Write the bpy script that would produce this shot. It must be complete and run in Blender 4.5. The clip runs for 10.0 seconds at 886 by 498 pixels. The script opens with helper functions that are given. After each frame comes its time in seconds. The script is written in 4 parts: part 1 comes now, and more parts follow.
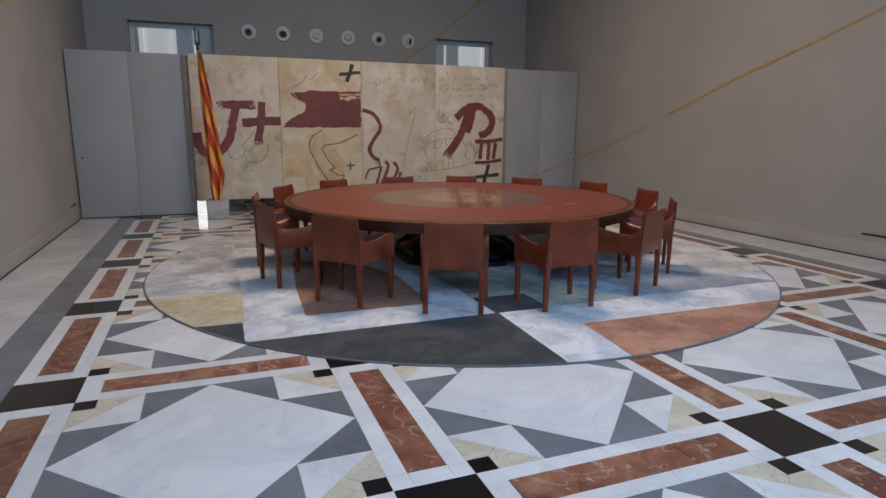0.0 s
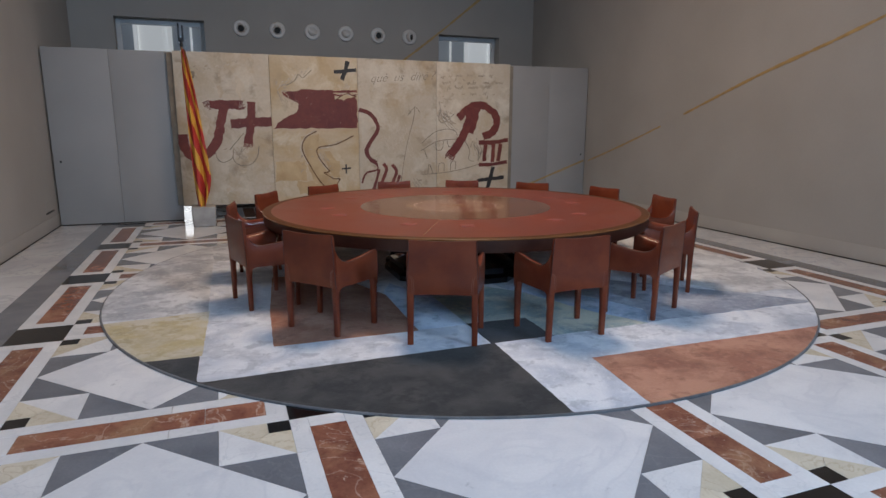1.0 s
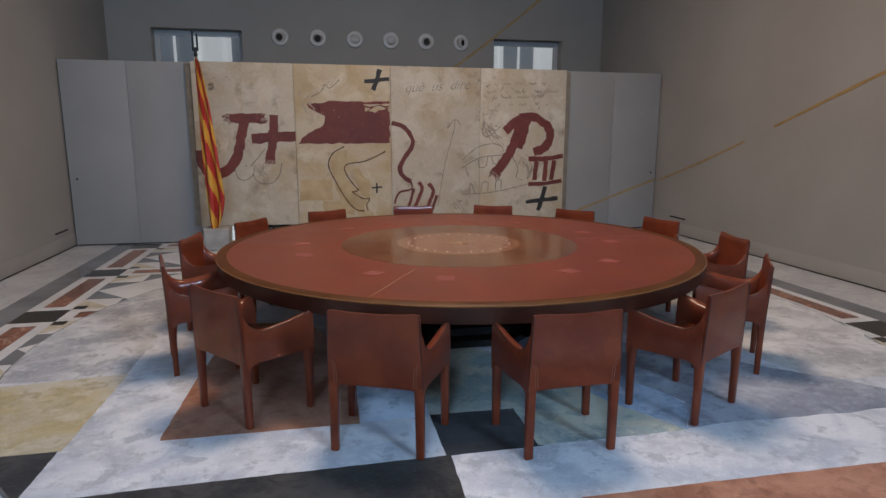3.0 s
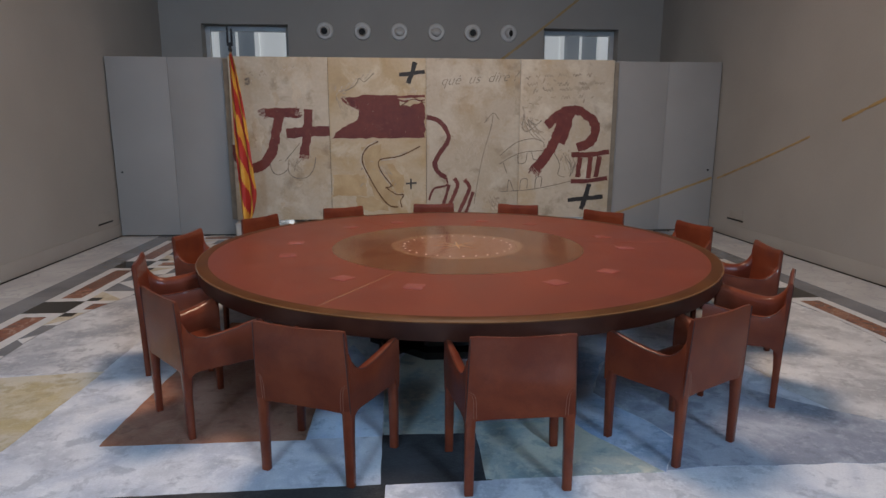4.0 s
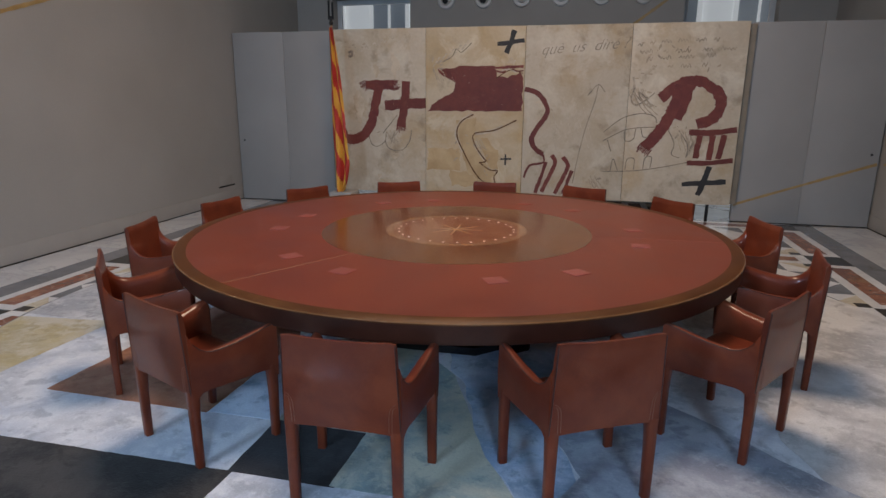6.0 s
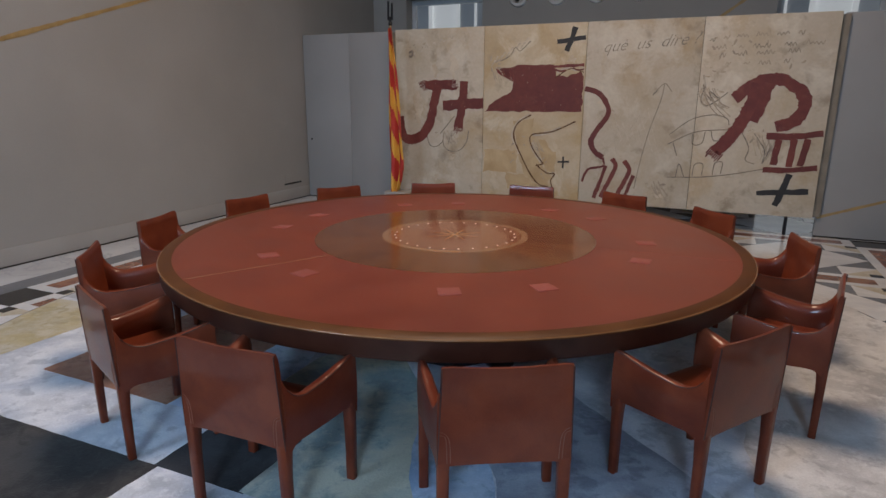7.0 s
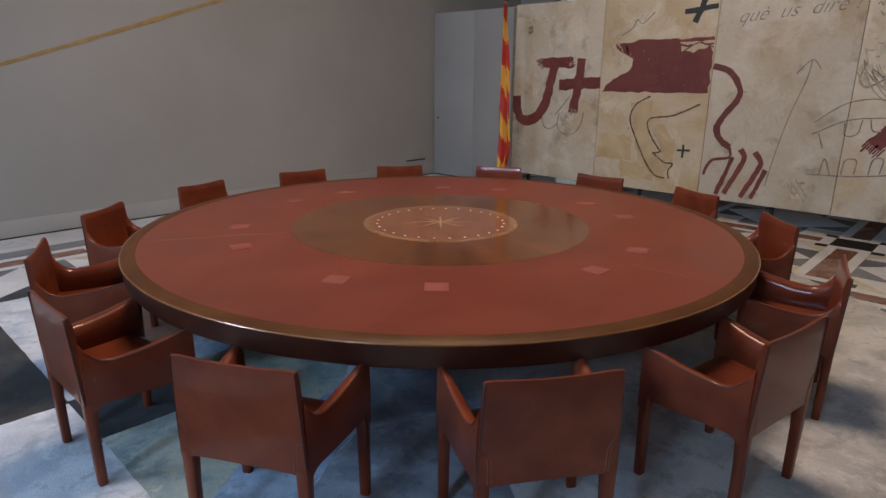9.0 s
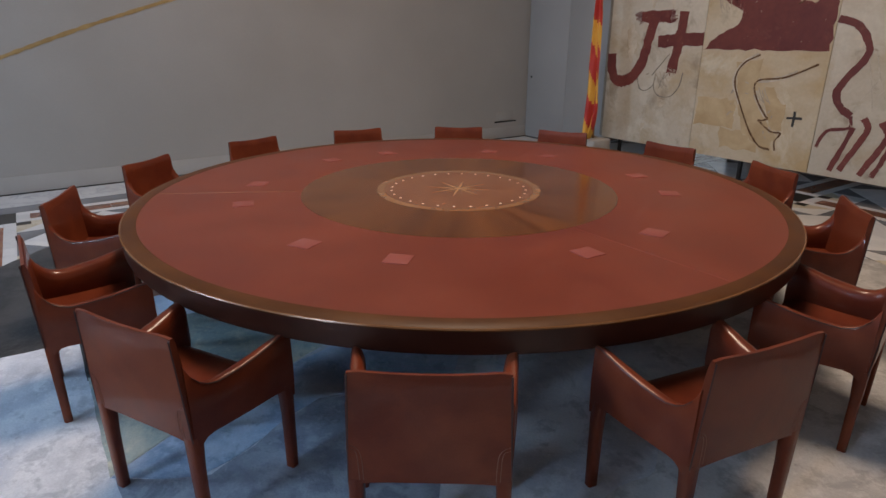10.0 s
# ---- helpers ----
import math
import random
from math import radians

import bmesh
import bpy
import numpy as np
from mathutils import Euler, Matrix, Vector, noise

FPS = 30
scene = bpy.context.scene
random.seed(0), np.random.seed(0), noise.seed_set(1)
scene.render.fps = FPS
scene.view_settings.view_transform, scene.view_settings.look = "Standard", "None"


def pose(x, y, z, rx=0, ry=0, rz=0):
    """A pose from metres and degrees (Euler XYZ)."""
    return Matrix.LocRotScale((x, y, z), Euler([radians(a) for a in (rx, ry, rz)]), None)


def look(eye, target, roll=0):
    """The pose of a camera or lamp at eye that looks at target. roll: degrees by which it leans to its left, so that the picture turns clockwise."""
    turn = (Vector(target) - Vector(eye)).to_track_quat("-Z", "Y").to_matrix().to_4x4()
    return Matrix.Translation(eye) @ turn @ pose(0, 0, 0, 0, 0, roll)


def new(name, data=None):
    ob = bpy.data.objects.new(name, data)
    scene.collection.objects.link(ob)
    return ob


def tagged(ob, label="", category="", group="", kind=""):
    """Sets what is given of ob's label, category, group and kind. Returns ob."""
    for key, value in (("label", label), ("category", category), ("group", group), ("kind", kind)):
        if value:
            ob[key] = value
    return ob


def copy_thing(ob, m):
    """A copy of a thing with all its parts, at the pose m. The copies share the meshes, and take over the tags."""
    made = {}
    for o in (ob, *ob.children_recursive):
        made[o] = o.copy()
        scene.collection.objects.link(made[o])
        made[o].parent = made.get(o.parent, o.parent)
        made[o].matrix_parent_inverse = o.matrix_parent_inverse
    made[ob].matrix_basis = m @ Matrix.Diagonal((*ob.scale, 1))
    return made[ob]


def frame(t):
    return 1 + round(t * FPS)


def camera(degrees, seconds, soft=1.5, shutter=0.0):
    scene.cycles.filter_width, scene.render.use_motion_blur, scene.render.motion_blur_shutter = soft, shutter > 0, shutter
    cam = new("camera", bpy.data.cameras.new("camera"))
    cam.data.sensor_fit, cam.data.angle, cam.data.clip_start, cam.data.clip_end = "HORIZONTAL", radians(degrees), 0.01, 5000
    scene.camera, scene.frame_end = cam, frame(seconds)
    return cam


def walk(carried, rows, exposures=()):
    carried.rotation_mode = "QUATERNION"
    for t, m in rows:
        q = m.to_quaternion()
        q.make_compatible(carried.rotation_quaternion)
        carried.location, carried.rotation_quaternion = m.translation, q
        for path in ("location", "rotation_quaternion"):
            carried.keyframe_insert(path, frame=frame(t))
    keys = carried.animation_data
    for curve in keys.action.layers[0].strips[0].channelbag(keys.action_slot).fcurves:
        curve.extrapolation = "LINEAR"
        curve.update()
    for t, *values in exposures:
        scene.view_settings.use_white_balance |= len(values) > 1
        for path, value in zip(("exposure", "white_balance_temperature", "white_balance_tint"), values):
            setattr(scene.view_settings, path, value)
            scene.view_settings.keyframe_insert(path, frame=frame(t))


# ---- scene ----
cam = camera(72.4, 10.0)
PATH = [
    (0, (0.018, 0.132, 1.585), (0.726, 1.96, 1.19), 0.4),
    (0.5, (0.197, 0.423, 1.59), (0.897, 2.254, 1.193), 0.3),
    (1, (0.421, 0.712, 1.62), (1.097, 2.552, 1.22), 0.2),
    (1.5, (0.663, 0.977, 1.652), (1.312, 2.827, 1.259), 0.4),
    (2, (0.955, 1.267, 1.663), (1.541, 3.141, 1.285), 0.1),
    (2.5, (1.264, 1.516, 1.684), (1.745, 3.42, 1.309), 0.0),
    (3, (1.63, 1.728, 1.704), (2.03, 3.652, 1.333), 0.1),
    (4.5, (2.741, 2.015, 1.741), (2.737, 3.972, 1.325), 0.1),
    (5, (3.156, 2.09, 1.757), (2.999, 4.033, 1.31), 0.2),
    (5.5, (3.5, 2.212, 1.755), (3.216, 4.134, 1.28), 0.3),
    (7, (4.59, 2.815, 1.761), (3.814, 4.593, 1.275), 0.3),
    (7.5, (4.946, 3.022, 1.768), (4.059, 4.743, 1.269), 0.3),
    (8, (5.293, 3.277, 1.774), (4.249, 4.903, 1.257), 0.6),
    (8.5, (5.577, 3.573, 1.765), (4.399, 5.098, 1.229), 0.5),
    (9, (5.818, 3.913, 1.767), (4.493, 5.305, 1.214), 0.4),
    (9.5, (6.025, 4.249, 1.756), (4.552, 5.445, 1.123), 0.3),
    (10, (6.147, 4.652, 1.752), (4.586, 5.703, 1.076), 0.2),
]

EXPOSURES = [(0.0, -0.90), (1.5, -0.92), (4.5, -0.98), (7.0, -0.98), (10.0, -0.95)]
walk(cam, [(t, look(eye, target, roll)) for t, eye, target, roll in PATH], EXPOSURES)

# ---------------------------------------------------------------- light
world = bpy.data.worlds.new("world")
scene.world = world
world.use_nodes = True
wn = world.node_tree
sky = wn.nodes.new("ShaderNodeTexSky")
sky.sky_type = "NISHITA"
sky.sun_disc = False
sky.sun_elevation, sky.sun_rotation = radians(40), radians(150)
wn.links.new(sky.outputs[0], wn.nodes["Background"].inputs[0])
wn.nodes["Background"].inputs[1].default_value = 0.12


def area(name, m, sx, sy, watts, colour, spread=180):
    d = bpy.data.lights.new(name, "AREA")
    d.shape, d.size, d.size_y, d.energy, d.color, d.spread = "RECTANGLE", sx, sy, watts, colour, radians(spread)
    ob = new(name, d)
    ob.matrix_world = m
    return ob


# daylight in two unseen, assumed near-wall windows; warm ceiling light inferred over the table
for wx, aim, watts in ((-0.45, (4.8, 6.2, 0.3), 285), (6.12, (-2.0, 4.6, 1.5), 430)):
    area("window_light", look((wx, -3.3, 4.8), aim), 1.5, 2.0, watts, (0.46, 0.69, 1.0), 118)
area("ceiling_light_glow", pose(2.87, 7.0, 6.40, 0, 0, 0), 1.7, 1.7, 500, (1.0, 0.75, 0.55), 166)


# ---------------------------------------------------------------- materials
def mat(name, c1, c2=None, scale=4.0, rough=0.5, bump=0.0, metal=0.0, coat=0.0, fine=60.0, spread=0.06, detail=5.0,
        rough_var=0.08, contrast=(0.35, 0.65), vein=None, warp=0.0, stretch=(1, 1, 1), sheen=0.0, spec=0.5, blotches=()):
    """Two colours mixed by a broad noise, a fine grain over it, a change from object to object, and a fine relief."""
    m = bpy.data.materials.new(name)
    m.use_nodes = True
    t = m.node_tree
    n, l = t.nodes, t.links
    b = n["Principled BSDF"]
    tc = n.new("ShaderNodeTexCoord")
    info = n.new("ShaderNodeObjectInfo")
    shift = n.new("ShaderNodeVectorMath")
    shift.operation = "MULTIPLY_ADD"
    shift.inputs[1].default_value = stretch
    comb = n.new("ShaderNodeCombineXYZ")
    mul = n.new("ShaderNodeMath")
    mul.operation = "MULTIPLY"
    mul.inputs[1].default_value = 37.0
    l.new(info.outputs["Random"], mul.inputs[0])
    l.new(mul.outputs[0], comb.inputs[0])
    l.new(mul.outputs[0], comb.inputs[1])
    l.new(tc.outputs["Object"], shift.inputs[0])
    l.new(comb.outputs[0], shift.inputs[2])
    n1 = n.new("ShaderNodeTexNoise")
    n1.inputs["Scale"].default_value, n1.inputs["Detail"].default_value = scale, detail
    n1.inputs["Distortion"].default_value = warp
    l.new(shift.outputs[0], n1.inputs["Vector"])
    r1 = n.new("ShaderNodeValToRGB")
    r1.color_ramp.elements[0].position, r1.color_ramp.elements[1].position = contrast
    r1.color_ramp.elements[0].color = (*c1, 1)
    r1.color_ramp.elements[1].color = (*(c2 or c1), 1)
    l.new(n1.outputs["Fac"], r1.inputs[0])
    col = r1.outputs[0]
    if vein:
        vc, vs, vw = vein
        n3 = n.new("ShaderNodeTexNoise")
        n3.inputs["Scale"].default_value, n3.inputs["Detail"].default_value, n3.inputs["Distortion"].default_value = vs, 6.0, 1.2
        l.new(shift.outputs[0], n3.inputs["Vector"])
        off = n.new("ShaderNodeMath")
        off.operation = "SUBTRACT"
        off.inputs[1].default_value = 0.5
        l.new(n3.outputs["Fac"], off.inputs[0])
        ab = n.new("ShaderNodeMath")
        ab.operation = "ABSOLUTE"
        l.new(off.outputs[0], ab.inputs[0])
        r3 = n.new("ShaderNodeValToRGB")
        r3.color_ramp.elements[0].position, r3.color_ramp.elements[1].position = 0.0, vw
        r3.color_ramp.elements[0].color, r3.color_ramp.elements[1].color = (1, 1, 1, 1), (0, 0, 0, 1)
        l.new(ab.outputs[0], r3.inputs[0])
        keep = n.new("ShaderNodeMath")
        keep.operation = "MULTIPLY"
        l.new(r3.outputs[0], keep.inputs[0])
        l.new(n1.outputs["Fac"], keep.inputs[1])
        mx = n.new("ShaderNodeMixRGB")
        mx.inputs[2].default_value = (*vc, 1)
        l.new(keep.outputs[0], mx.inputs[0])
        l.new(col, mx.inputs[1])
        col = mx.outputs[0]
    for j, (bc, bs, lo, hi, amount) in enumerate(blotches):
        nb = n.new("ShaderNodeTexNoise")
        nb.inputs["Scale"].default_value, nb.inputs["Detail"].default_value, nb.inputs["Distortion"].default_value = bs, 7.0, 0.4
        nb.inputs["Roughness"].default_value = 0.62
        ofs = n.new("ShaderNodeVectorMath")
        ofs.inputs[1].default_value = (3.7 * j + 1.3, 8.1 * j, 2.9 * j)
        l.new(shift.outputs[0], ofs.inputs[0])
        l.new(ofs.outputs[0], nb.inputs["Vector"])
        rb = n.new("ShaderNodeMapRange")
        rb.inputs["From Min"].default_value, rb.inputs["From Max"].default_value, rb.inputs["To Max"].default_value = lo, hi, amount
        l.new(nb.outputs["Fac"], rb.inputs[0])
        mb = n.new("ShaderNodeMixRGB")
        mb.inputs[2].default_value = (*bc, 1)
        l.new(rb.outputs[0], mb.inputs[0])
        l.new(col, mb.inputs[1])
        col = mb.outputs[0]
    n2 = n.new("ShaderNodeTexNoise")
    n2.inputs["Scale"].default_value, n2.inputs["Detail"].default_value = fine, 4.0
    l.new(shift.outputs[0], n2.inputs["Vector"])
    hsv = n.new("ShaderNodeHueSaturation")
    mr = n.new("ShaderNodeMapRange")
    mr.inputs["To Min"].default_value, mr.inputs["To Max"].default_value = 1 - spread * 1.6, 1 + spread * 1.6
    l.new(n2.outputs["Fac"], mr.inputs[0])
    mr2 = n.new("ShaderNodeMapRange")
    mr2.inputs["To Min"].default_value, mr2.inputs["To Max"].default_value = 1 - spread, 1 + spread
    l.new(info.outputs["Random"], mr2.inputs[0])
    vm = n.new("ShaderNodeMath")
    vm.operation = "MULTIPLY"
    l.new(mr.outputs[0], vm.inputs[0])
    l.new(mr2.outputs[0], vm.inputs[1])
    l.new(vm.outputs[0], hsv.inputs["Value"])
    l.new(col, hsv.inputs["Color"])
    l.new(hsv.outputs[0], b.inputs["Base Color"])
    rr = n.new("ShaderNodeMapRange")
    rr.inputs["To Min"].default_value, rr.inputs["To Max"].default_value = max(0.02, rough - rough_var), min(1, rough + rough_var)
    l.new(n1.outputs["Fac"], rr.inputs[0])
    l.new(rr.outputs[0], b.inputs["Roughness"])
    b.inputs["Metallic"].default_value = metal
    b.inputs["Coat Weight"].default_value = coat
    b.inputs["Coat Roughness"].default_value = 0.06
    b.inputs["Sheen Weight"].default_value = sheen
    b.inputs["Specular IOR Level"].default_value = spec
    if bump:
        bp = n.new("ShaderNodeBump")
        bp.inputs["Strength"].default_value, bp.inputs["Distance"].default_value = bump, 0.004
        l.new(n2.outputs["Fac"], bp.inputs["Height"])
        l.new(bp.outputs[0], b.inputs["Normal"])
    return m


PLASTER = mat("plaster", (0.305, 0.291, 0.268), (0.34, 0.326, 0.302), 0.7, 0.85, 0.10, fine=45, spread=0.02)
CEILING = mat("ceiling_paint", (0.50, 0.49, 0.47), (0.55, 0.54, 0.52), 0.6, 0.9, 0.05, spread=0.02)
SKIRT = mat("skirting_paint", (0.33, 0.315, 0.295), (0.365, 0.35, 0.325), 1.5, 0.6, 0.05, spread=0.02)
SCREEN = mat("screen_paint", (0.278, 0.273, 0.264), (0.306, 0.301, 0.291), 0.9, 0.55, 0.04, fine=90, spread=0.004)
GROUT = mat("floor_bed", (0.32, 0.32, 0.32), (0.42, 0.42, 0.41), 3, 0.5, 0.1)
WHITE = mat("white_marble", (0.655, 0.672, 0.705), (0.755, 0.765, 0.785), 1.6, 0.10, 0.0, vein=((0.60, 0.62, 0.665), 1.6, 0.04), warp=1.0, spread=0.04, rough_var=0.05, blotches=(((0.55, 0.575, 0.63), 2.6, 0.52, 0.74, 0.7), ((0.40, 0.42, 0.46), 9.0, 0.64, 0.72, 0.55)))
STRIP = mat("white_marble_strip", (0.645, 0.66, 0.685), (0.75, 0.76, 0.775), 3.0, 0.10, 0.0, vein=((0.54, 0.56, 0.60), 2.6, 0.014), spread=0.05, rough_var=0.05, blotches=(((0.56, 0.58, 0.62), 4.0, 0.54, 0.70, 0.6),))
GREY = mat("grey_marble", (0.135, 0.145, 0.165), (0.20, 0.21, 0.235), 2.2, 0.10, 0.0, vein=((0.225, 0.235, 0.26), 1.6, 0.010), spread=0.09, rough_var=0.05, blotches=(((0.175, 0.185, 0.21), 6.0, 0.52, 0.68, 0.6),))
CREAM = mat("cream_marble", (0.55, 0.50, 0.39), (0.66, 0.61, 0.50), 4.0, 0.10, 0.0, vein=((0.42, 0.35, 0.24), 6.0, 0.03), spread=0.06)
REDM = mat("red_marble", (0.170, 0.062, 0.042), (0.285, 0.125, 0.078), 4.0, 0.15, 0.0, vein=((0.56, 0.43, 0.35), 2.6, 0.012), warp=1.4, spread=0.17, rough_var=0.05, blotches=(((0.110, 0.036, 0.027), 3.0, 0.50, 0.66, 0.6), ((0.36, 0.21, 0.12), 2.2, 0.52, 0.66, 0.6), ((0.58, 0.47, 0.38), 14.0, 0.64, 0.70, 0.6)))
BLACK = mat("black_marble", (0.006, 0.006, 0.007), (0.016, 0.015, 0.015), 5.0, 0.10, 0.0, vein=((0.03, 0.028, 0.026), 5.0, 0.008), spread=0.1, rough_var=0.04)
SLAB = mat("pale_marble", (0.50, 0.51, 0.53), (0.62, 0.63, 0.645), 1.4, 0.10, 0.0, vein=((0.36, 0.38, 0.42), 2.2, 0.03), spread=0.04)
LEATHER = mat("saddle_leather", (0.130, 0.0262, 0.0122), (0.184, 0.0415, 0.0175), 5.0, 0.40, 0.22, fine=170, spread=0.07, spec=0.14, coat=0.5, rough_var=0.10, blotches=(((0.095, 0.020, 0.012), 3.5, 0.52, 0.72, 0.7), ((0.18, 0.044, 0.020), 11.0, 0.58, 0.74, 0.35)))
SEAM = mat("leather_seam", (0.040, 0.011, 0.009), (0.060, 0.016, 0.012), 9.0, 0.5, 0.1)
TOP_LEATHER = mat("table_leather", (0.168, 0.032, 0.0155), (0.208, 0.043, 0.0215), 2.0, 0.34, 0.10, fine=220, spread=0.04, rough_var=0.08, blotches=(((0.135, 0.025, 0.017), 1.2, 0.50, 0.70, 0.6), ((0.22, 0.054, 0.038), 5.0, 0.60, 0.74, 0.35)))
LEATHER.node_tree.nodes["Principled BSDF"].inputs["Coat Roughness"].default_value = 0.11
LEATHER.node_tree.nodes["Principled BSDF"].inputs["Coat IOR"].default_value = 1.42
PAD_LEATHER = mat("pad_leather", (0.25, 0.064, 0.052), (0.285, 0.077, 0.064), 6.0, 0.40, 0.1, fine=200)
WALNUT = mat("walnut", (0.100, 0.030, 0.007), (0.165, 0.054, 0.013), 2.0, 0.17, 0.02, fine=30, spread=0.12, coat=0.12, stretch=(7, 1, 1), rough_var=0.05)
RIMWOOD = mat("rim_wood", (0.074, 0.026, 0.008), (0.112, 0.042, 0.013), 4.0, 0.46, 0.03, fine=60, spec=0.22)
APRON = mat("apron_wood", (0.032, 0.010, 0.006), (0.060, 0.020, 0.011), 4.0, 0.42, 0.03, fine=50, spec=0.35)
BURL = mat("burl_wood", (0.18, 0.062, 0.025), (0.27, 0.105, 0.047), 9.0, 0.18, 0.03, fine=80, coat=0.4, warp=1.0)
INLAY = mat("maple_inlay", (0.24, 0.115, 0.05), (0.31, 0.16, 0.075), 9.0, 0.2, 0.02, coat=0.4)
PALE = mat("pale_inlay", (0.38, 0.21, 0.10), (0.46, 0.27, 0.14), 9.0, 0.2, 0.02, coat=0.4)
PEARL = mat("pearl_inlay", (0.78, 0.74, 0.66), (0.85, 0.82, 0.76), 20.0, 0.12, 0.0, coat=0.5)
BRASS = mat("brass", (0.21, 0.088, 0.032), (0.28, 0.125, 0.048), 6.0, 0.22, 0.03, metal=0.2)
LACQUER = mat("black_lacquer", (0.006, 0.005, 0.005), (0.012, 0.010, 0.009), 6.0, 0.10, 0.02, coat=0.5)
CONCRETE = mat("grey_stone", (0.26, 0.25, 0.235), (0.36, 0.35, 0.33), 6.0, 0.6, 0.25, fine=70)
IRON = mat("dark_iron", (0.018, 0.018, 0.020), (0.03, 0.03, 0.032), 8.0, 0.4, 0.1, metal=0.6)
POLE = mat("pole_wood", (0.22, 0.12, 0.05), (0.30, 0.17, 0.08), 8.0, 0.4, 0.05)
FLAG_RED = mat("flag_red", (0.36, 0.022, 0.018), (0.44, 0.035, 0.025), 6.0, 0.7, 0.1, fine=200)
FLAG_YELLOW = mat("flag_yellow", (0.58, 0.29, 0.035), (0.66, 0.35, 0.05), 6.0, 0.7, 0.1, fine=200)
GOLD = mat("gold_paint", (0.30, 0.195, 0.075), (0.40, 0.27, 0.11), 7.0, 0.5, 0.1, fine=30)
FRAME = mat("window_paint", (0.50, 0.51, 0.51), (0.56, 0.57, 0.57), 4.0, 0.5, 0.03)
VENTM = mat("vent_enamel", (0.52, 0.51, 0.49), (0.58, 0.57, 0.55), 5.0, 0.45, 0.03)
DARK = mat("vent_dark", (0.008, 0.008, 0.008), (0.014, 0.014, 0.014), 5.0, 0.6)
FACADE = mat("glowing_facade", (0.62, 0.64, 0.66), (0.72, 0.74, 0.75), 0.6, 0.8, 0.1, spread=0.03)
FACADE_TRIM = mat("glowing_trim", (0.80, 0.80, 0.79), (0.84, 0.84, 0.83), 1.0, 0.7)
# facade and trim glow: the daylight on them is put into emission
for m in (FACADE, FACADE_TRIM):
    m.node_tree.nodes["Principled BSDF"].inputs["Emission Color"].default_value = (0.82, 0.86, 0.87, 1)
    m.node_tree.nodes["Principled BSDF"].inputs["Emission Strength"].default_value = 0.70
# white glow of an added panel that brightens the reflections under the mural
GLOW_PANEL = mat("glow_panel_white", (0.75, 0.75, 0.74), (0.8, 0.8, 0.79), 1.0, 0.8)
GLOW_PANEL.node_tree.nodes["Principled BSDF"].inputs["Emission Color"].default_value = (0.95, 0.97, 1.0, 1)
GLOW_PANEL.node_tree.nodes["Principled BSDF"].inputs["Emission Strength"].default_value = 4.0
FACADE_GLASS = mat("far_glass", (0.42, 0.46, 0.49), (0.50, 0.54, 0.57), 0.8, 0.15)
PRIMED = mat("primed_canvas", (0.53, 0.465, 0.365), (0.45, 0.365, 0.25), 1.5, 0.75, 0.3, fine=25, spread=0.07, warp=0.8, contrast=(0.45, 0.75), blotches=(((0.42, 0.29, 0.14), 1.1, 0.52, 0.70, 0.75), ((0.27, 0.21, 0.145), 3.2, 0.56, 0.70, 0.7), ((0.65, 0.60, 0.50), 2.0, 0.52, 0.66, 0.7)))
OCHRE = mat("ochre_canvas", (0.52, 0.44, 0.32), (0.43, 0.325, 0.19), 1.4, 0.75, 0.3, fine=25, spread=0.07, warp=0.8, contrast=(0.42, 0.70), blotches=(((0.44, 0.30, 0.14), 1.0, 0.48, 0.66, 0.8), ((0.30, 0.24, 0.17), 3.2, 0.60, 0.74, 0.6), ((0.63, 0.57, 0.45), 1.6, 0.54, 0.66, 0.7)))
TAN = mat("tan_wash", (0.39, 0.275, 0.145), (0.50, 0.38, 0.225), 3.0, 0.8, 0.3, fine=30, warp=0.8)
PAINT_RED = mat("oxide_red_paint", (0.125, 0.022, 0.018), (0.165, 0.036, 0.026), 4.0, 0.6, 0.5, fine=18, spread=0.12, blotches=(((0.22, 0.075, 0.055), 6.0, 0.56, 0.70, 0.5), ((0.50, 0.40, 0.30), 16.0, 0.66, 0.71, 0.75)))
PAINT_BLACK = mat("black_paint", (0.016, 0.015, 0.016), (0.03, 0.028, 0.028), 5.0, 0.6, 0.5, fine=18)
PAINT_BROWN = mat("brown_paint", (0.095, 0.048, 0.024), (0.30, 0.20, 0.11), 26.0, 0.85, 0.3, warp=0.8, contrast=(0.47, 0.68), spec=0.2)
FAINT = mat("faint_charcoal", (0.40, 0.345, 0.27), (0.56, 0.49, 0.385), 14.0, 0.8)
THREAD = mat("waxed_thread", (0.20, 0.075, 0.045), (0.27, 0.11, 0.07), 20.0, 0.6)
STAIN = mat("stain_wash", (0.47, 0.385, 0.28), (0.60, 0.52, 0.40), 5.0, 0.8, fine=40, contrast=(0.4, 0.6))
PENCIL = mat("charcoal_line", (0.13, 0.115, 0.10), (0.30, 0.25, 0.19), 14.0, 0.8)
SMUDGE = mat("charcoal_smudge", (0.30, 0.25, 0.20), (0.48, 0.40, 0.29), 7.0, 0.8, fine=40)
GRAPHITE = mat("graphite_line", (0.17, 0.15, 0.125), (0.33, 0.28, 0.215), 14.0, 0.8)
PANEL_SIDE = mat("panel_edge", (0.20, 0.17, 0.13), (0.27, 0.23, 0.18), 5.0, 0.7, 0.1)
GLASS = bpy.data.materials.new("glass")
GLASS.use_nodes = True
gb = GLASS.node_tree.nodes["Principled BSDF"]
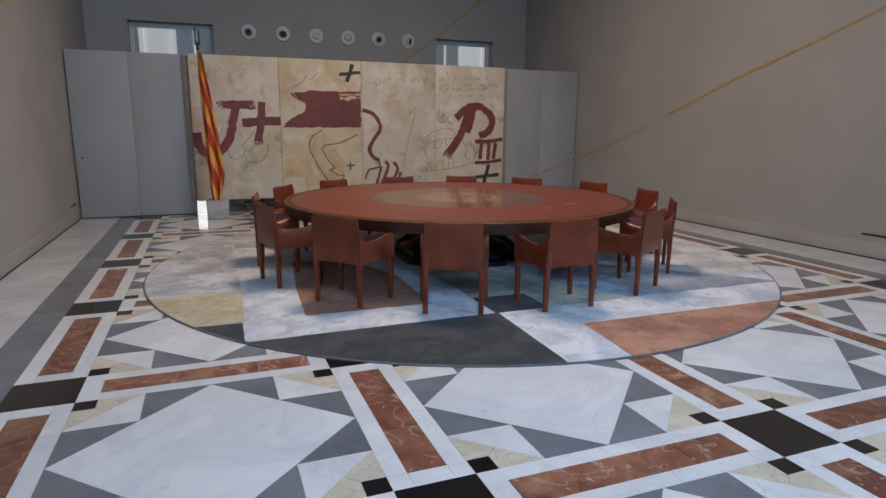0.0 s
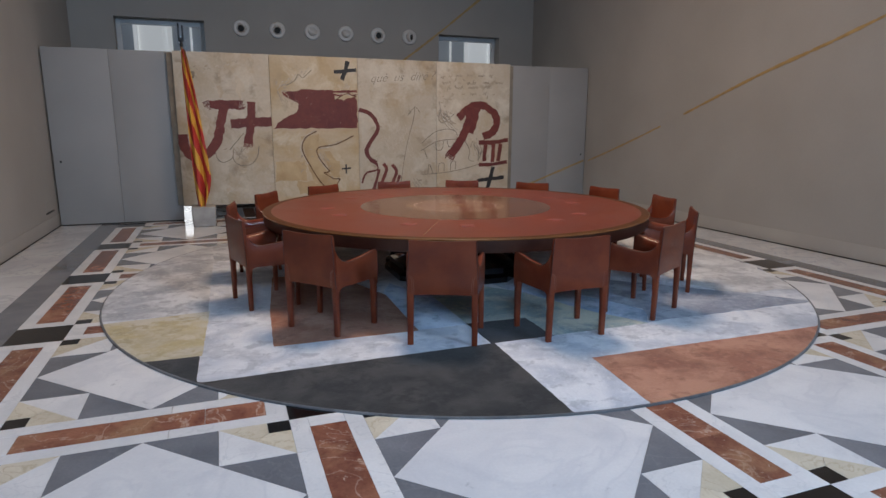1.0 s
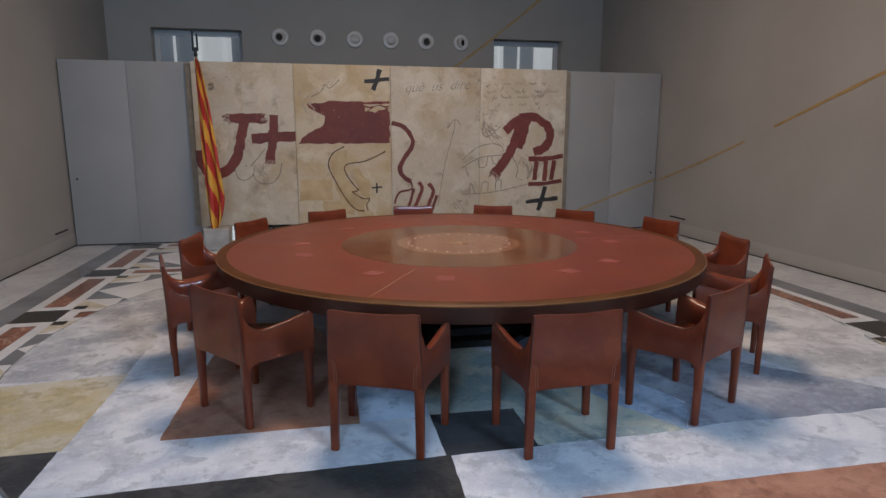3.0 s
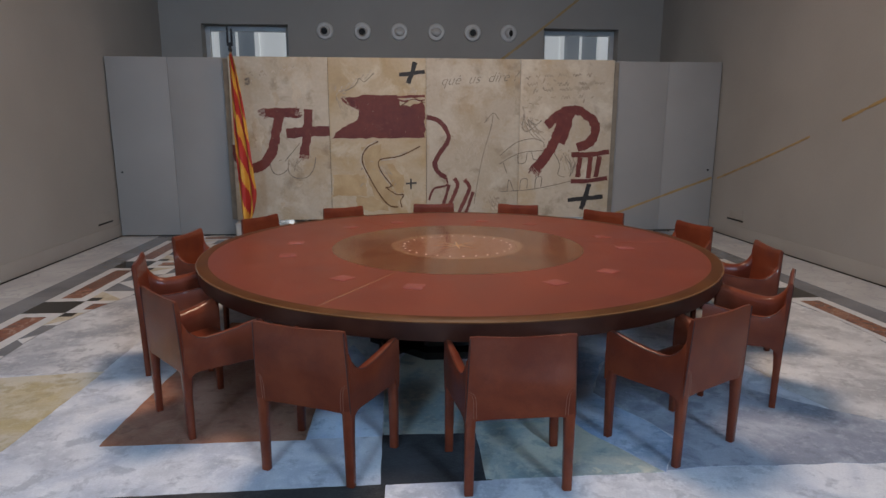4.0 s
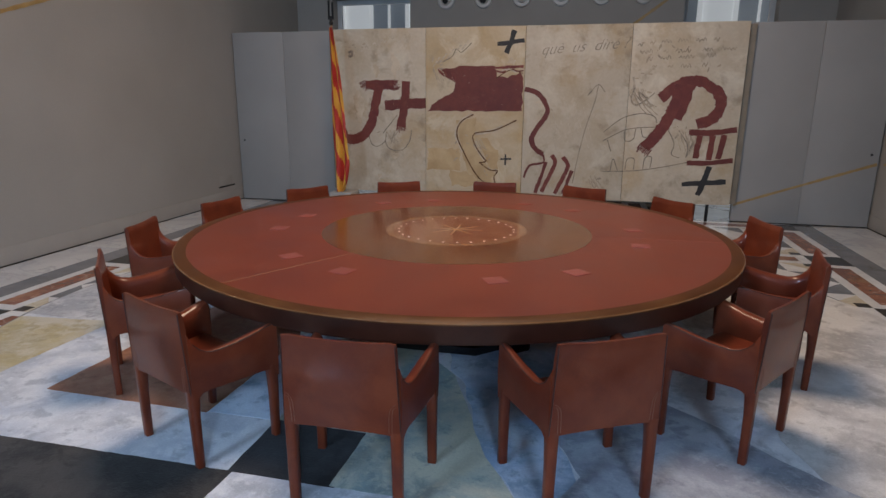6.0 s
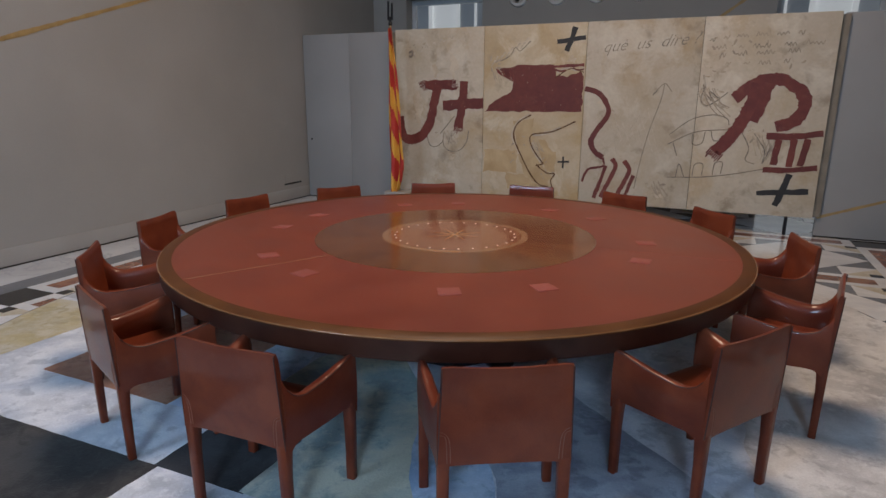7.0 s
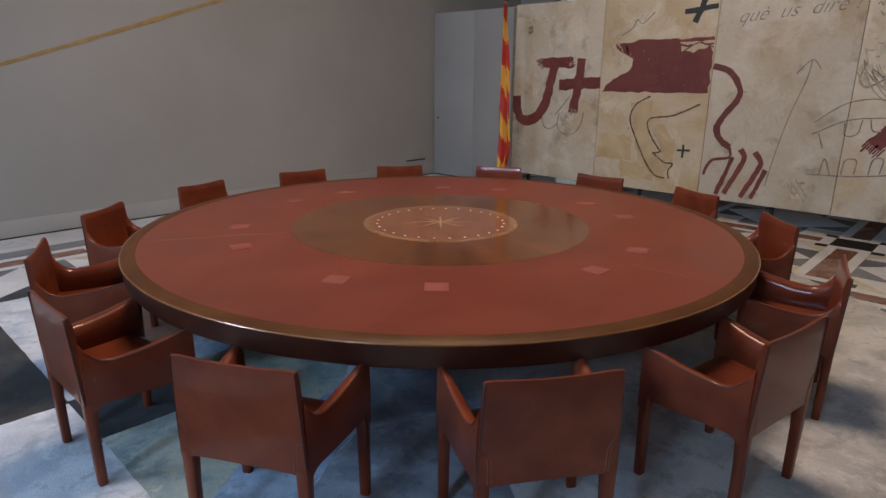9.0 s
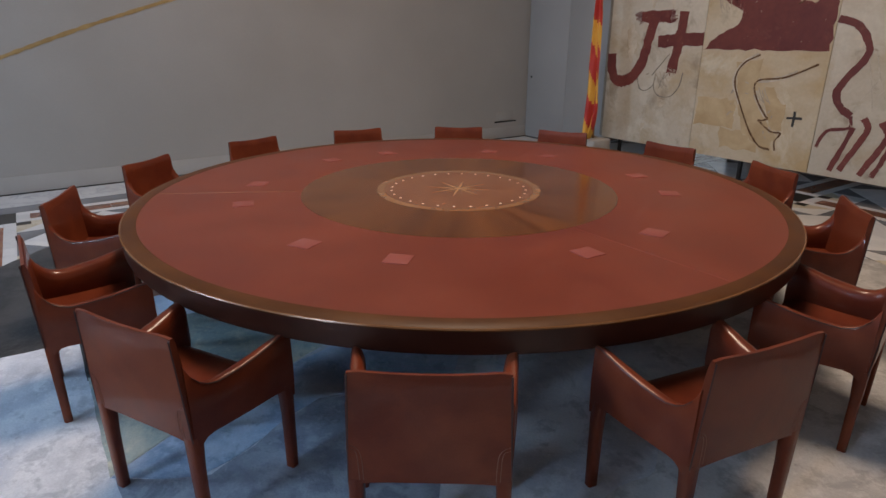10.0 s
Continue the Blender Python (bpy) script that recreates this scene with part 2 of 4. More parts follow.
gb.inputs["Transmission Weight"].default_value, gb.inputs["Roughness"].default_value, gb.inputs["IOR"].default_value = 1.0, 0.02, 1.1


def wool(name, c1, c2):
    return mat(name, c1, c2, 2.6, 0.95, 0.6, fine=90, spread=0.10, warp=0.6, sheen=0.15, contrast=(0.40, 0.60), spec=0.1, blotches=((tuple(0.72 * c for c in c1), 1.3, 0.50, 0.66, 0.8), (tuple(min(0.85, 1.12 * c) for c in c2), 4.5, 0.54, 0.66, 0.6), (tuple(0.70 * c for c in c1), 8.0, 0.53, 0.63, 0.65), (tuple(min(0.85, 1.1 * c) for c in c2), 22.0, 0.54, 0.66, 0.4)))


W_WHITE = wool("wool_white", (0.52, 0.56, 0.64), (0.72, 0.74, 0.78))
W_GREY = wool("wool_grey", (0.33, 0.345, 0.38), (0.54, 0.55, 0.57))
W_CHAR = wool("wool_charcoal", (0.022, 0.0205, 0.020), (0.050, 0.046, 0.043))
W_NAVY = wool("wool_ink", (0.015, 0.016, 0.020), (0.032, 0.033, 0.039))
W_YELLOW = wool("wool_straw", (0.45, 0.38, 0.21), (0.50, 0.47, 0.38))
W_TERRA = wool("wool_terracotta", (0.30, 0.125, 0.075), (0.44, 0.225, 0.145))
W_RUST = wool("wool_rust", (0.27, 0.105, 0.055), (0.33, 0.165, 0.10))
W_BLUE = wool("wool_blue", (0.32, 0.44, 0.62), (0.58, 0.66, 0.77))
W_GREEN = wool("wool_sage", (0.31, 0.40, 0.41), (0.60, 0.59, 0.47))
W_SLATE = wool("wool_slate", (0.215, 0.24, 0.30), (0.35, 0.38, 0.44))
W_EDGE = wool("wool_edge", (0.095, 0.098, 0.105), (0.15, 0.152, 0.16))
W_STONE = wool("wool_stone", (0.47, 0.47, 0.48), (0.66, 0.66, 0.66))


# ---------------------------------------------------------------- mesh helpers
def finish(name, bm, material, sharp=40):
    me = bpy.data.meshes.new(name)
    bmesh.ops.recalc_face_normals(bm, faces=bm.faces)
    bm.to_mesh(me)
    bm.free()
    for m in (material if isinstance(material, (list, tuple)) else [material]):
        me.materials.append(m)
    me.polygons.foreach_set("use_smooth", [True] * len(me.polygons))
    me.set_sharp_from_angle(angle=radians(sharp))
    return me


def part(name, bm, material, parent=None, label="", sharp=40):
    ob = new(name, finish(name, bm, material, sharp))
    ob.parent = parent
    if label:
        ob["label"] = label
    return ob


def empty(name, x=0.0, y=0.0, z=0.0, rz=0.0):
    ob = new(name)
    ob.empty_display_size = 0.1
    ob.matrix_world = pose(x, y, z, 0, 0, rz)
    return ob


def box(x0, x1, y0, y1, z0, z1, bevel=0.0, bm=None, seg=2):
    own = bm is None
    bm = bmesh.new() if own else bm
    r = bmesh.ops.create_cube(bm, size=1.0)
    for v in r["verts"]:
        v.co = Vector((x0 + (v.co.x + 0.5) * (x1 - x0), y0 + (v.co.y + 0.5) * (y1 - y0), z0 + (v.co.z + 0.5) * (z1 - z0)))
    if bevel:
        bmesh.ops.bevel(bm, geom=list({e for v in r["verts"] for e in v.link_edges}), offset=bevel, segments=seg, affect="EDGES", profile=0.6)
    return bm


def prism(points, z0, z1, bevel=0.0, bm=None):
    bm = bm or bmesh.new()
    lo = [bm.verts.new((x, y, z0)) for x, y in points]
    hi = [bm.verts.new((x, y, z1)) for x, y in points]
    bm.faces.new(lo[::-1])
    top = bm.faces.new(hi)
    n = len(points)
    for i in range(n):
        bm.faces.new((lo[i], lo[(i + 1) % n], hi[(i + 1) % n], hi[i]))
    if bevel:
        bmesh.ops.bevel(bm, geom=list(top.edges), offset=bevel, segments=2, affect="EDGES")
    return bm


def lathe(profile, n=96, bm=None, closed=False, turn=0.0, centre=(0, 0)):
    """Turns a profile of (radius, height) round the z axis."""
    bm = bm or bmesh.new()
    rings = []
    for r, z in profile:
        rings.append([bm.verts.new((centre[0] + r * math.cos(turn + 2 * math.pi * i / n), centre[1] + r * math.sin(turn + 2 * math.pi * i / n), z)) for i in range(n)])
    pairs = list(zip(rings, rings[1:])) + ([(rings[-1], rings[0])] if closed else [])
    for a, b in pairs:
        for i in range(n):
            bm.faces.new((a[i], a[(i + 1) % n], b[(i + 1) % n], b[i]))
    if not closed:
        bm.faces.new(rings[0][::-1])
        bm.faces.new(rings[-1])
    return bm


def loft(rings, bm=None):
    bm = bm or bmesh.new()
    vs = [[bm.verts.new(p) for p in ring] for ring in rings]
    n = len(vs[0])
    for a, b in zip(vs, vs[1:]):
        for i in range(n):
            bm.faces.new((a[i], a[(i + 1) % n], b[(i + 1) % n], b[i]))
    bm.faces.new(vs[0][::-1])
    bm.faces.new(vs[-1])
    return bm


def shell(outer, inner, nu, nv):
    """A closed sheet between two surfaces, each a function of u, v from 0 to 1."""
    bm = bmesh.new()
    g = [[[bm.verts.new(f(i / nu, j / nv)) for j in range(nv + 1)] for i in range(nu + 1)] for f in (outer, inner)]
    for s in (0, 1):
        for i in range(nu):
            for j in range(nv):
                bm.faces.new((g[s][i][j], g[s][i + 1][j], g[s][i + 1][j + 1], g[s][i][j + 1]))
    for i in range(nu):
        for j in (0, nv):
            bm.faces.new((g[0][i][j], g[0][i + 1][j], g[1][i + 1][j], g[1][i][j]))
    for j in range(nv):
        for i in (0, nu):
            bm.faces.new((g[0][i][j], g[0][i][j + 1], g[1][i][j + 1], g[1][i][j]))
    return bm


def smooth_line(pts, steps=8):
    """A Catmull-Rom curve through the points."""
    p = [Vector(q) for q in pts]
    p = [2 * p[0] - p[1]] + p + [2 * p[-1] - p[-2]]
    out = []
    for i in range(1, len(p) - 2):
        for s in range(steps):
            t = s / steps
            out.append(0.5 * ((2 * p[i]) + (p[i + 1] - p[i - 1]) * t + (2 * p[i - 1] - 5 * p[i] + 4 * p[i + 1] - p[i + 2]) * t * t
                              + (3 * p[i] - p[i - 1] - 3 * p[i + 1] + p[i + 2]) * t ** 3))
    out.append(p[-2])
    return out


# ---------------------------------------------------------------- the hall
XL, XR, YN, YF, TOP = -2.07, 7.76, -3.40, 14.43, 6.50
WINDOWS = [(-1.31, 0.32), (5.34, 6.87)]
WTOP = 3.67


def wall_with_openings(name, y0, y1, low=-0.1, high=WTOP):
    bm = bmesh.new()
    xs = [XL - 0.3, WINDOWS[0][0], WINDOWS[0][1], WINDOWS[1][0], WINDOWS[1][1], XR + 0.3]
    for i in (0, 2, 4):
        box(xs[i], xs[i + 1], y0, y1, low, high, bm=bm)
    box(xs[0], xs[-1], y0, y1, high, TOP, bm=bm)
    if low > 0:
        box(xs[0], xs[-1], y0, y1, -0.1, low, bm=bm)
    return tagged(part(name, bm, PLASTER), "plain grey-beige plastered wall with two tall windows", "wall", kind="structure")


wall_with_openings("wall_north", YF, YF + 0.45)
# unseen near wall; its high windows are assumed, to let daylight in
wall_with_openings("wall_south", YN - 0.45, YN, 3.70, 5.90)
tagged(part("wall_west", box(XL - 0.3, XL, YN, YF, -0.1, TOP), PLASTER), "plain grey-beige plastered side wall", "wall", kind="structure")
tagged(part("wall_east", box(XR, XR + 0.3, YN, YF, -0.1, TOP), PLASTER), "plain grey-beige plastered side wall", "wall", kind="structure")
tagged(part("ceiling", box(XL - 0.3, XR + 0.3, YN - 0.45, YF + 0.45, TOP, TOP + 0.2), CEILING), "plain pale plaster ceiling", "ceiling", kind="structure")

for name, x0, x1 in (("baseboard_west", XL, XL + 0.009), ("baseboard_east", XR - 0.009, XR)):
    tagged(part(name, box(x0, x1, YN, YF, 0.012, 0.20, 0.004), SKIRT), "low painted baseboard along the wall", "baseboard", kind="structure")
# no recess: the shade under the baseboard is a solid dark strip
for name, x0, x1 in (("gap_west", XL, XL + 0.012), ("gap_east", XR - 0.012, XR)):
    tagged(part("trim_" + name, box(x0, x1, YN, YF, -0.002, 0.012), DARK), "dark strip in place of the shadow gap under the baseboard", "trim", kind="structure")


def window(name, x0, x1, y, low, h, split=True):
    """A tall window in its opening: frame, two leaves, a transom, panes and a sill."""
    w = empty(name, (x0 + x1) / 2, y, low)
    half = (x1 - x0) / 2
    f = bmesh.new()
    for a, b, c, d in ((-half, -half + 0.09, 0, h), (half - 0.09, half, 0, h), (-half + 0.09, half - 0.09, h - 0.10, h), (-half + 0.09, half - 0.09, 0, 0.08)):
        box(a, b, -0.04, 0.04, c, d, 0.006, f)
    part("window_frame", f, FRAME, w)
    if split:
        part("mullion", box(-0.035, 0.035, -0.03, 0.03, 0.08, h - 0.10, 0.005), FRAME, w)
    for a, b in ((-half + 0.09, -0.035), (0.035, half - 0.09)) if split else ((-half + 0.09, half - 0.09),):
        p = part("pane", box(a, b, -0.004, 0.004, 0.08, h - 0.10), GLASS, w)
        p.visible_shadow = False
    tagged(w, "tall window with grey painted frame and clear panes", "window", kind="structure")


for i, (a, b) in enumerate(WINDOWS):
    window(f"window_{i + 1}", a, b, YF + 0.30, 0.0, WTOP, False)
    # unseen, assumed windows of the near wall
    window(f"window_{i + 3}", a, b, YN - 0.30, 3.70, 2.20)

# gold line painted across the walls and the screen
def wall_band(name, pts, width, axis, at, side):
    """A hand-painted band along a wall; pts are (along, height)."""
    line = smooth_line([(a, z, 0) for a, z in pts], 40)
    bm = bmesh.new()
    rows = []
    for i, p in enumerate(line):
        q = line[min(i + 1, len(line) - 1)] - line[max(i - 1, 0)]
        nrm = Vector((-q.y, q.x, 0)).normalized()
        w = width * (0.75 + 0.6 * abs(noise.noise((p.x * 2.3, p.y, 4.0))) + 0.35 * noise.noise((p.x * 13, p.y * 9, 1.0))) / 2
        rows.append([p + nrm * w, p - nrm * w])
    vs = [[bm.verts.new((at + side * d, r.x, r.y) if axis == "x" else (r.x, at + side * d, r.y)) for r in row for d in (0.001, 0.004)] for row in rows]
    for a, b in zip(vs, vs[1:]):
        for i, j in ((0, 1), (1, 3), (3, 2), (2, 0)):
            bm.faces.new((a[i], a[j], b[j], b[i]))
    bm.faces.new(vs[0][:2] + vs[0][:1:-1])
    bm.faces.new(vs[-1][:2] + vs[-1][:1:-1])
    tagged(part(name, bm, GOLD), "hand-painted ochre gold line across the wall", "painted line", kind="structure")


wall_band("trim_line_east", [(11.80, 0.90), (10.6, 1.28), (9.60, 1.62)], 0.034, "x", XR, -1)
wall_band("trim_line_east_upper", [(9.05, 1.82), (7.6, 2.34), (6.5, 2.68), (5.42, 3.04), (4.0, 3.50)], 0.044, "x", XR, -1)
wall_band("trim_line_west", [(3.4, 1.05), (4.5, 1.475), (5.35, 1.79), (6.5, 2.17), (8.6, 2.88), (9.6, 3.22)], 0.046, "x", XL, 1)
wall_band("trim_line_north", [(4.30, 2.92), (5.3, 3.66), (6.4, 4.53), (7.6, 5.5)], 0.05, "y", YF, -1)
wall_band("trim_line_screen", [(5.95, 0.26), (6.84, 0.585), (7.72, 0.90)], 0.04, "y", 11.915, -1)


# ---------------------------------------------------------------- screens, vents, outlets
def screen(x0, x1, knob_x):
    s = empty("screen_wall", (x0 + x1) / 2, 11.955, 0)
    w = (x1 - x0) / 2
    part("panel", box(-w, -0.002, -0.04, 0.04, 0.02, 2.785, 0.003), SCREEN, s)
    part("panel", box(0.002, w, -0.04, 0.04, 0.02, 2.785, 0.003), SCREEN, s)
    part("plinth", box(-w + 0.01, w - 0.01, -0.03, 0.03, 0.0, 0.02), DARK, s, "dark recessed plinth")
    k = part("lock", lathe([(0.016, 0), (0.016, 0.010), (0.011, 0.016)], 16), IRON, s, "small round dark lock")
    k.matrix_local = pose(knob_x - (x0 + x1) / 2, -0.04, 1.03, 90, 0, 0)
    tagged(s, "tall smooth pale grey screen wall beside the mural", "screen", group="screens beside the mural")


screen(-2.04, -0.20, -1.94)
screen(5.94, 7.735, 7.64)


def nozzle(x, z, tilt, open_):
    v = empty("air_nozzle", x, YF, z)
    ring = lathe([(0.085, 0.0), (0.165, 0.0), (0.165, 0.012), (0.15, 0.035), (0.115, 0.045), (0.085, 0.035)], 40, closed=True)
    r = part("ring", ring, VENTM, v)
    r.matrix_local = pose(0, 0, 0, 90, 0, 0)
    ball = lathe([(0.085, 0.0), (0.112, 0.02), (0.105, 0.06), (0.075, 0.085), (0.062, 0.06), (0.058, 0.01)], 32)
    b = part("ball", ball, VENTM, v)
    b.matrix_local = pose(0, 0.012, 0, 90 + tilt[0], 0, tilt[1])
    # solid plug; the open nozzle's inner shade is put into its dark colour
    c = part("core", lathe([(0.056, 0.0), (0.060, 0.066)], 24), DARK if open_ else VENTM, v, "dark plug coloured as the shaded opening" if open_ else "")
    c.matrix_local = pose(0, 0.012, 0, 90 + tilt[0], 0, tilt[1])
    tagged(v, "round white air nozzle set in the wall", "air vent", group="row of air nozzles")


for i, (tilt, open_) in enumerate((((8, -12), True), ((12, -6), True), ((-38, 5), False), ((-38, 0), False), ((6, 4), True), ((2, 38), True))):
    nozzle(1.03 + 0.720 * i, 3.562, tilt, open_)


def floor_outlet(x, y0, y1, side):
    o = empty("air_slot", x, (y0 + y1) / 2, 0.29)
    h = (y1 - y0) / 2
    a, b = (0.0, 0.006) if side > 0 else (-0.006, 0.0)
    # nothing is cut in: the slot's inner shade is a solid dark strip
    part("slot", box(a, b, -h, h, -0.012, 0.012, 0.002), DARK, o, "narrow dark strip coloured as the shaded slot")
    part("cover", box(a * 0.5, b * 0.5, -h * 0.9, h * 0.7, 0.03, 0.17, 0.001), PLASTER, o, "flush painted cover")
    tagged(o, "narrow dark air slot low in the plaster wall", "wall vent")


floor_outlet(XL, 11.24, 11.71, 1)
floor_outlet(XR, 10.92, 11.38, -1)
floor_outlet(XR, 4.55, 5.31, -1)


# ---------------------------------------------------------------- the mural
MX, MY = -0.185, 11.812
mural = empty("mural_painting", MX, MY, 0)
mural.scale = (1.006, 1, 1.008)
tagged(mural, "large cream four-panel abstract painting with dark red brush marks", "painting")
EDGES = [0.0, 1.50, 3.02, 4.52, 6.04]
for i in range(4):
    a, b = EDGES[i] + 0.003, EDGES[i + 1] - 0.003
    bm = box(a, b, 0.0, 0.05, 0.26, 2.77, 0.003)
    part("canvas_panel", bm, OCHRE if i == 1 else PRIMED, mural)
part("backing_frame", box(-0.09, 6.13, 0.052, 0.10, 0.27, 2.74, 0.003), PANEL_SIDE, mural, "dark wooden backing frame")
for x in (0.30, 2.2, 3.9, 5.75):
    part("support_post", box(x - 0.02, x + 0.02, 0.055, 0.095, 0.0, 0.30, 0.002), IRON, mural, "dark steel post")
PAINTS = {"red": (PAINT_RED, 0.0036), "black": (PAINT_BLACK, 0.0040), "brown": (PAINT_BROWN, 0.0030), "pencil": (PENCIL, 0.0022),
          "smudge": (SMUDGE, 0.0018), "tan": (TAN, 0.0014), "faint": (FAINT, 0.0016), "stain": (STAIN, 0.0010)}


def brush(kind, width, pts):
    """One hand-drawn mark: a raised ribbon of paint with ragged edges and changing width."""
    material, lift = PAINTS[kind]
    width *= {"pencil": 0.72, "brown": 0.8}.get(kind, 1.0)
    lift += 0.00025 * (len(mural.children) % 7)
    line = smooth_line([(x, z, 0) for x, z in pts], 12 if width > 0.1 else 8)
    bm = bmesh.new()
    rows = []
    cut = 0.45 if width < 0.06 else 0.30
    for i, p in enumerate(line):
        q = line[min(i + 1, len(line) - 1)] - line[max(i - 1, 0)]
        nrm = Vector((-q.y, q.x, 0)).normalized()
        k = [1 + cut * noise.noise((p.x * 9 + s * 7, p.y * 9, width * 90)) + 0.25 * noise.noise((p.x * 40 + s, p.y * 40, 3)) for s in (0, 1)]
        rows.append((p + nrm * width / 2 * k[0], p - nrm * width / 2 * k[1]))
    vs = [[bm.verts.new((r.x, y, r.y)) for r in row for y in (0.0, -lift)] for row in rows]
    for a, b in zip(vs, vs[1:]):
        for i, j in ((0, 1), (1, 3), (3, 2), (2, 0)):
            bm.faces.new((a[i], a[j], b[j], b[i]))
    bm.faces.new((vs[0][0], vs[0][1], vs[0][3], vs[0][2]))
    bm.faces.new((vs[-1][0], vs[-1][1], vs[-1][3], vs[-1][2]))
    return part({"red": "red_brush_mark", "black": "black_brush_mark", "brown": "brown_line", "pencil": "charcoal_line", "smudge": "smudge", "tan": "tan_patch", "faint": "faint_line"}[kind],
                bm, material, mural)


def blot(kind, pts, rag=0.02, sub=8):
    """A filled area of paint with a ragged outline."""
    material, lift = PAINTS[kind]
    out = []
    for i, p in enumerate(pts):
        q = pts[(i + 1) % len(pts)]
        for s in range(sub):
            x, z = p[0] + (q[0] - p[0]) * s / sub, p[1] + (q[1] - p[1]) * s / sub
            out.append((x + rag * noise.noise((x * 14, z * 14, 1)), z + rag * noise.noise((x * 14, z * 14, 9))))
    bm = bmesh.new()
    prism(out, 0.0, lift, bm=bm)
    bm.transform(Matrix.Rotation(radians(90), 4, "X"))
    return part({"red": "red_paint_field", "tan": "tan_patch", "stain": "stain", "smudge": "smudge"}[kind], bm, material, mural)


blot("tan", [(1.53, 0.98), (2.04, 0.98), (2.05, 0.64), (1.53, 0.64)], 0.04)
blot("tan", [(1.98, 1.41), (2.30, 1.45), (2.30, 1.10), (2.49, 0.72), (2.62, 0.60), (2.50, 0.44), (2.20, 0.60), (2.06, 0.96)], 0.03)
blot("tan", [(2.34, 1.10), (2.47, 1.17), (2.56, 1.02), (2.66, 0.96), (2.65, 0.68), (2.52, 0.70), (2.50, 0.76)], 0.03)
blot("tan", [(1.90, 0.62), (2.16, 0.62), (2.40, 0.47), (2.38, 0.40), (1.93, 0.40)], 0.04)
blot("red", [(1.75, 2.16), (2.06, 2.21), (2.57, 2.21), (2.60, 2.06), (2.76, 2.05), (2.94, 2.10), (3.005, 2.05), (2.995, 1.56), (2.27, 1.55), (1.52, 1.54), (1.70, 1.71), (1.93, 1.82), (1.99, 2.0), (1.81, 2.1)], 0.03)
brush("red", 0.138, [(0.52, 1.93), (0.74, 1.94), (0.98, 1.93)])
brush("red", 0.147, [(0.74, 1.93), (0.67, 1.62), (0.58, 1.32), (0.45, 1.14), (0.3, 1.08), (0.16, 1.12), (0.08, 1.27), (0.07, 1.45)])
brush("red", 0.138, [(1.18, 1.99), (1.16, 1.71), (1.1, 1.29)])
brush("red", 0.155, [(0.83, 1.62), (1.17, 1.65), (1.5, 1.66)])
brush("pencil", 0.017, [(1.03, 1.47), (0.91, 1.33), (0.79, 1.19)])
brush("pencil", 0.017, [(0.54, 1.23), (0.59, 1.03), (0.69, 0.98), (0.81, 1.05), (0.85, 1.16)])
brush("pencil", 0.017, [(0.85, 1.21), (0.84, 1.03), (0.94, 0.93), (1.12, 0.94), (1.23, 1.07), (1.27, 1.25)])
brush("pencil", 0.017, [(0.92, 1.03), (0.99, 1.21), (0.93, 1.1), (1.08, 1.26)])
brush("black", 0.069, [(2.85, 2.71), (2.8, 2.54), (2.74, 2.39)])
brush("black", 0.060, [(2.6, 2.52), (2.8, 2.54), (3.0, 2.57)])
brush("black", 0.026, [(2.77, 0.91), (2.77, 0.74)])
brush("black", 0.026, [(2.69, 0.83), (2.86, 0.84)])
brush("brown", 0.026, [(2.26, 1.5), (2.07, 1.39), (2.0, 1.19), (2.13, 0.89), (2.29, 0.62), (2.42, 0.48), (2.56, 0.45)])
brush("brown", 0.026, [(2.92, 1.42), (2.6, 1.27), (2.28, 1.21), (2.29, 1.04), (2.43, 0.84), (2.47, 0.80), (2.41, 0.77), (2.36, 0.77)])
brush("brown", 0.026, [(2.36, 0.77), (2.53, 0.66), (2.65, 0.65), (2.6, 0.55), (2.62, 0.45)])
brush("pencil", 0.017, [(1.76, 2.27), (1.91, 2.35), (1.98, 2.46), (2.06, 2.41), (2.21, 2.54)])
brush("red", 0.043, [(2.57, 2.18), (2.76, 2.19), (3.0, 2.2)])
brush("brown", 0.017, [(2.59, 2.03), (2.81, 2.15), (3.0, 2.1)])
brush("red", 0.069, [(3.03, 1.88), (3.22, 1.82), (3.36, 1.64), (3.35, 1.48), (3.21, 1.27), (3.16, 1.13), (3.23, 0.99), (3.34, 0.92)])
brush("red", 0.034, [(3.34, 0.92), (3.35, 0.8), (3.14, 0.74), (3.06, 0.56)])
brush("red", 0.060, [(3.47, 0.91), (3.53, 0.81), (3.45, 0.6), (3.34, 0.35)])
brush("red", 0.060, [(3.64, 0.89), (3.72, 0.75), (3.63, 0.53), (3.54, 0.33)])
brush("red", 0.052, [(3.39, 0.81), (3.32, 0.56), (3.24, 0.33)])
brush("red", 0.052, [(3.78, 0.69), (3.72, 0.5), (3.66, 0.33)])
brush("pencil", 0.014, [(4.09, 1.93), (4.06, 1.72), (3.94, 1.3), (3.86, 0.9), (3.8, 0.5)])
brush("pencil", 0.014, [(3.95, 1.79), (4.09, 1.94), (4.19, 1.84)])
brush("red", 0.165, [(5.23, 1.94), (5.18, 1.72), (5.10, 1.5), (4.96, 1.25), (4.81, 1.05)])
brush("red", 0.11, [(5.36, 1.94), (5.31, 1.72), (5.22, 1.46)])
brush("red", 0.147, [(4.96, 1.75), (5.19, 1.94), (5.45, 1.99), (5.7, 1.85), (5.77, 1.68), (5.68, 1.48), (5.48, 1.4)])
brush("red", 0.078, [(5.39, 1.28), (5.7, 1.29), (6.02, 1.33)])
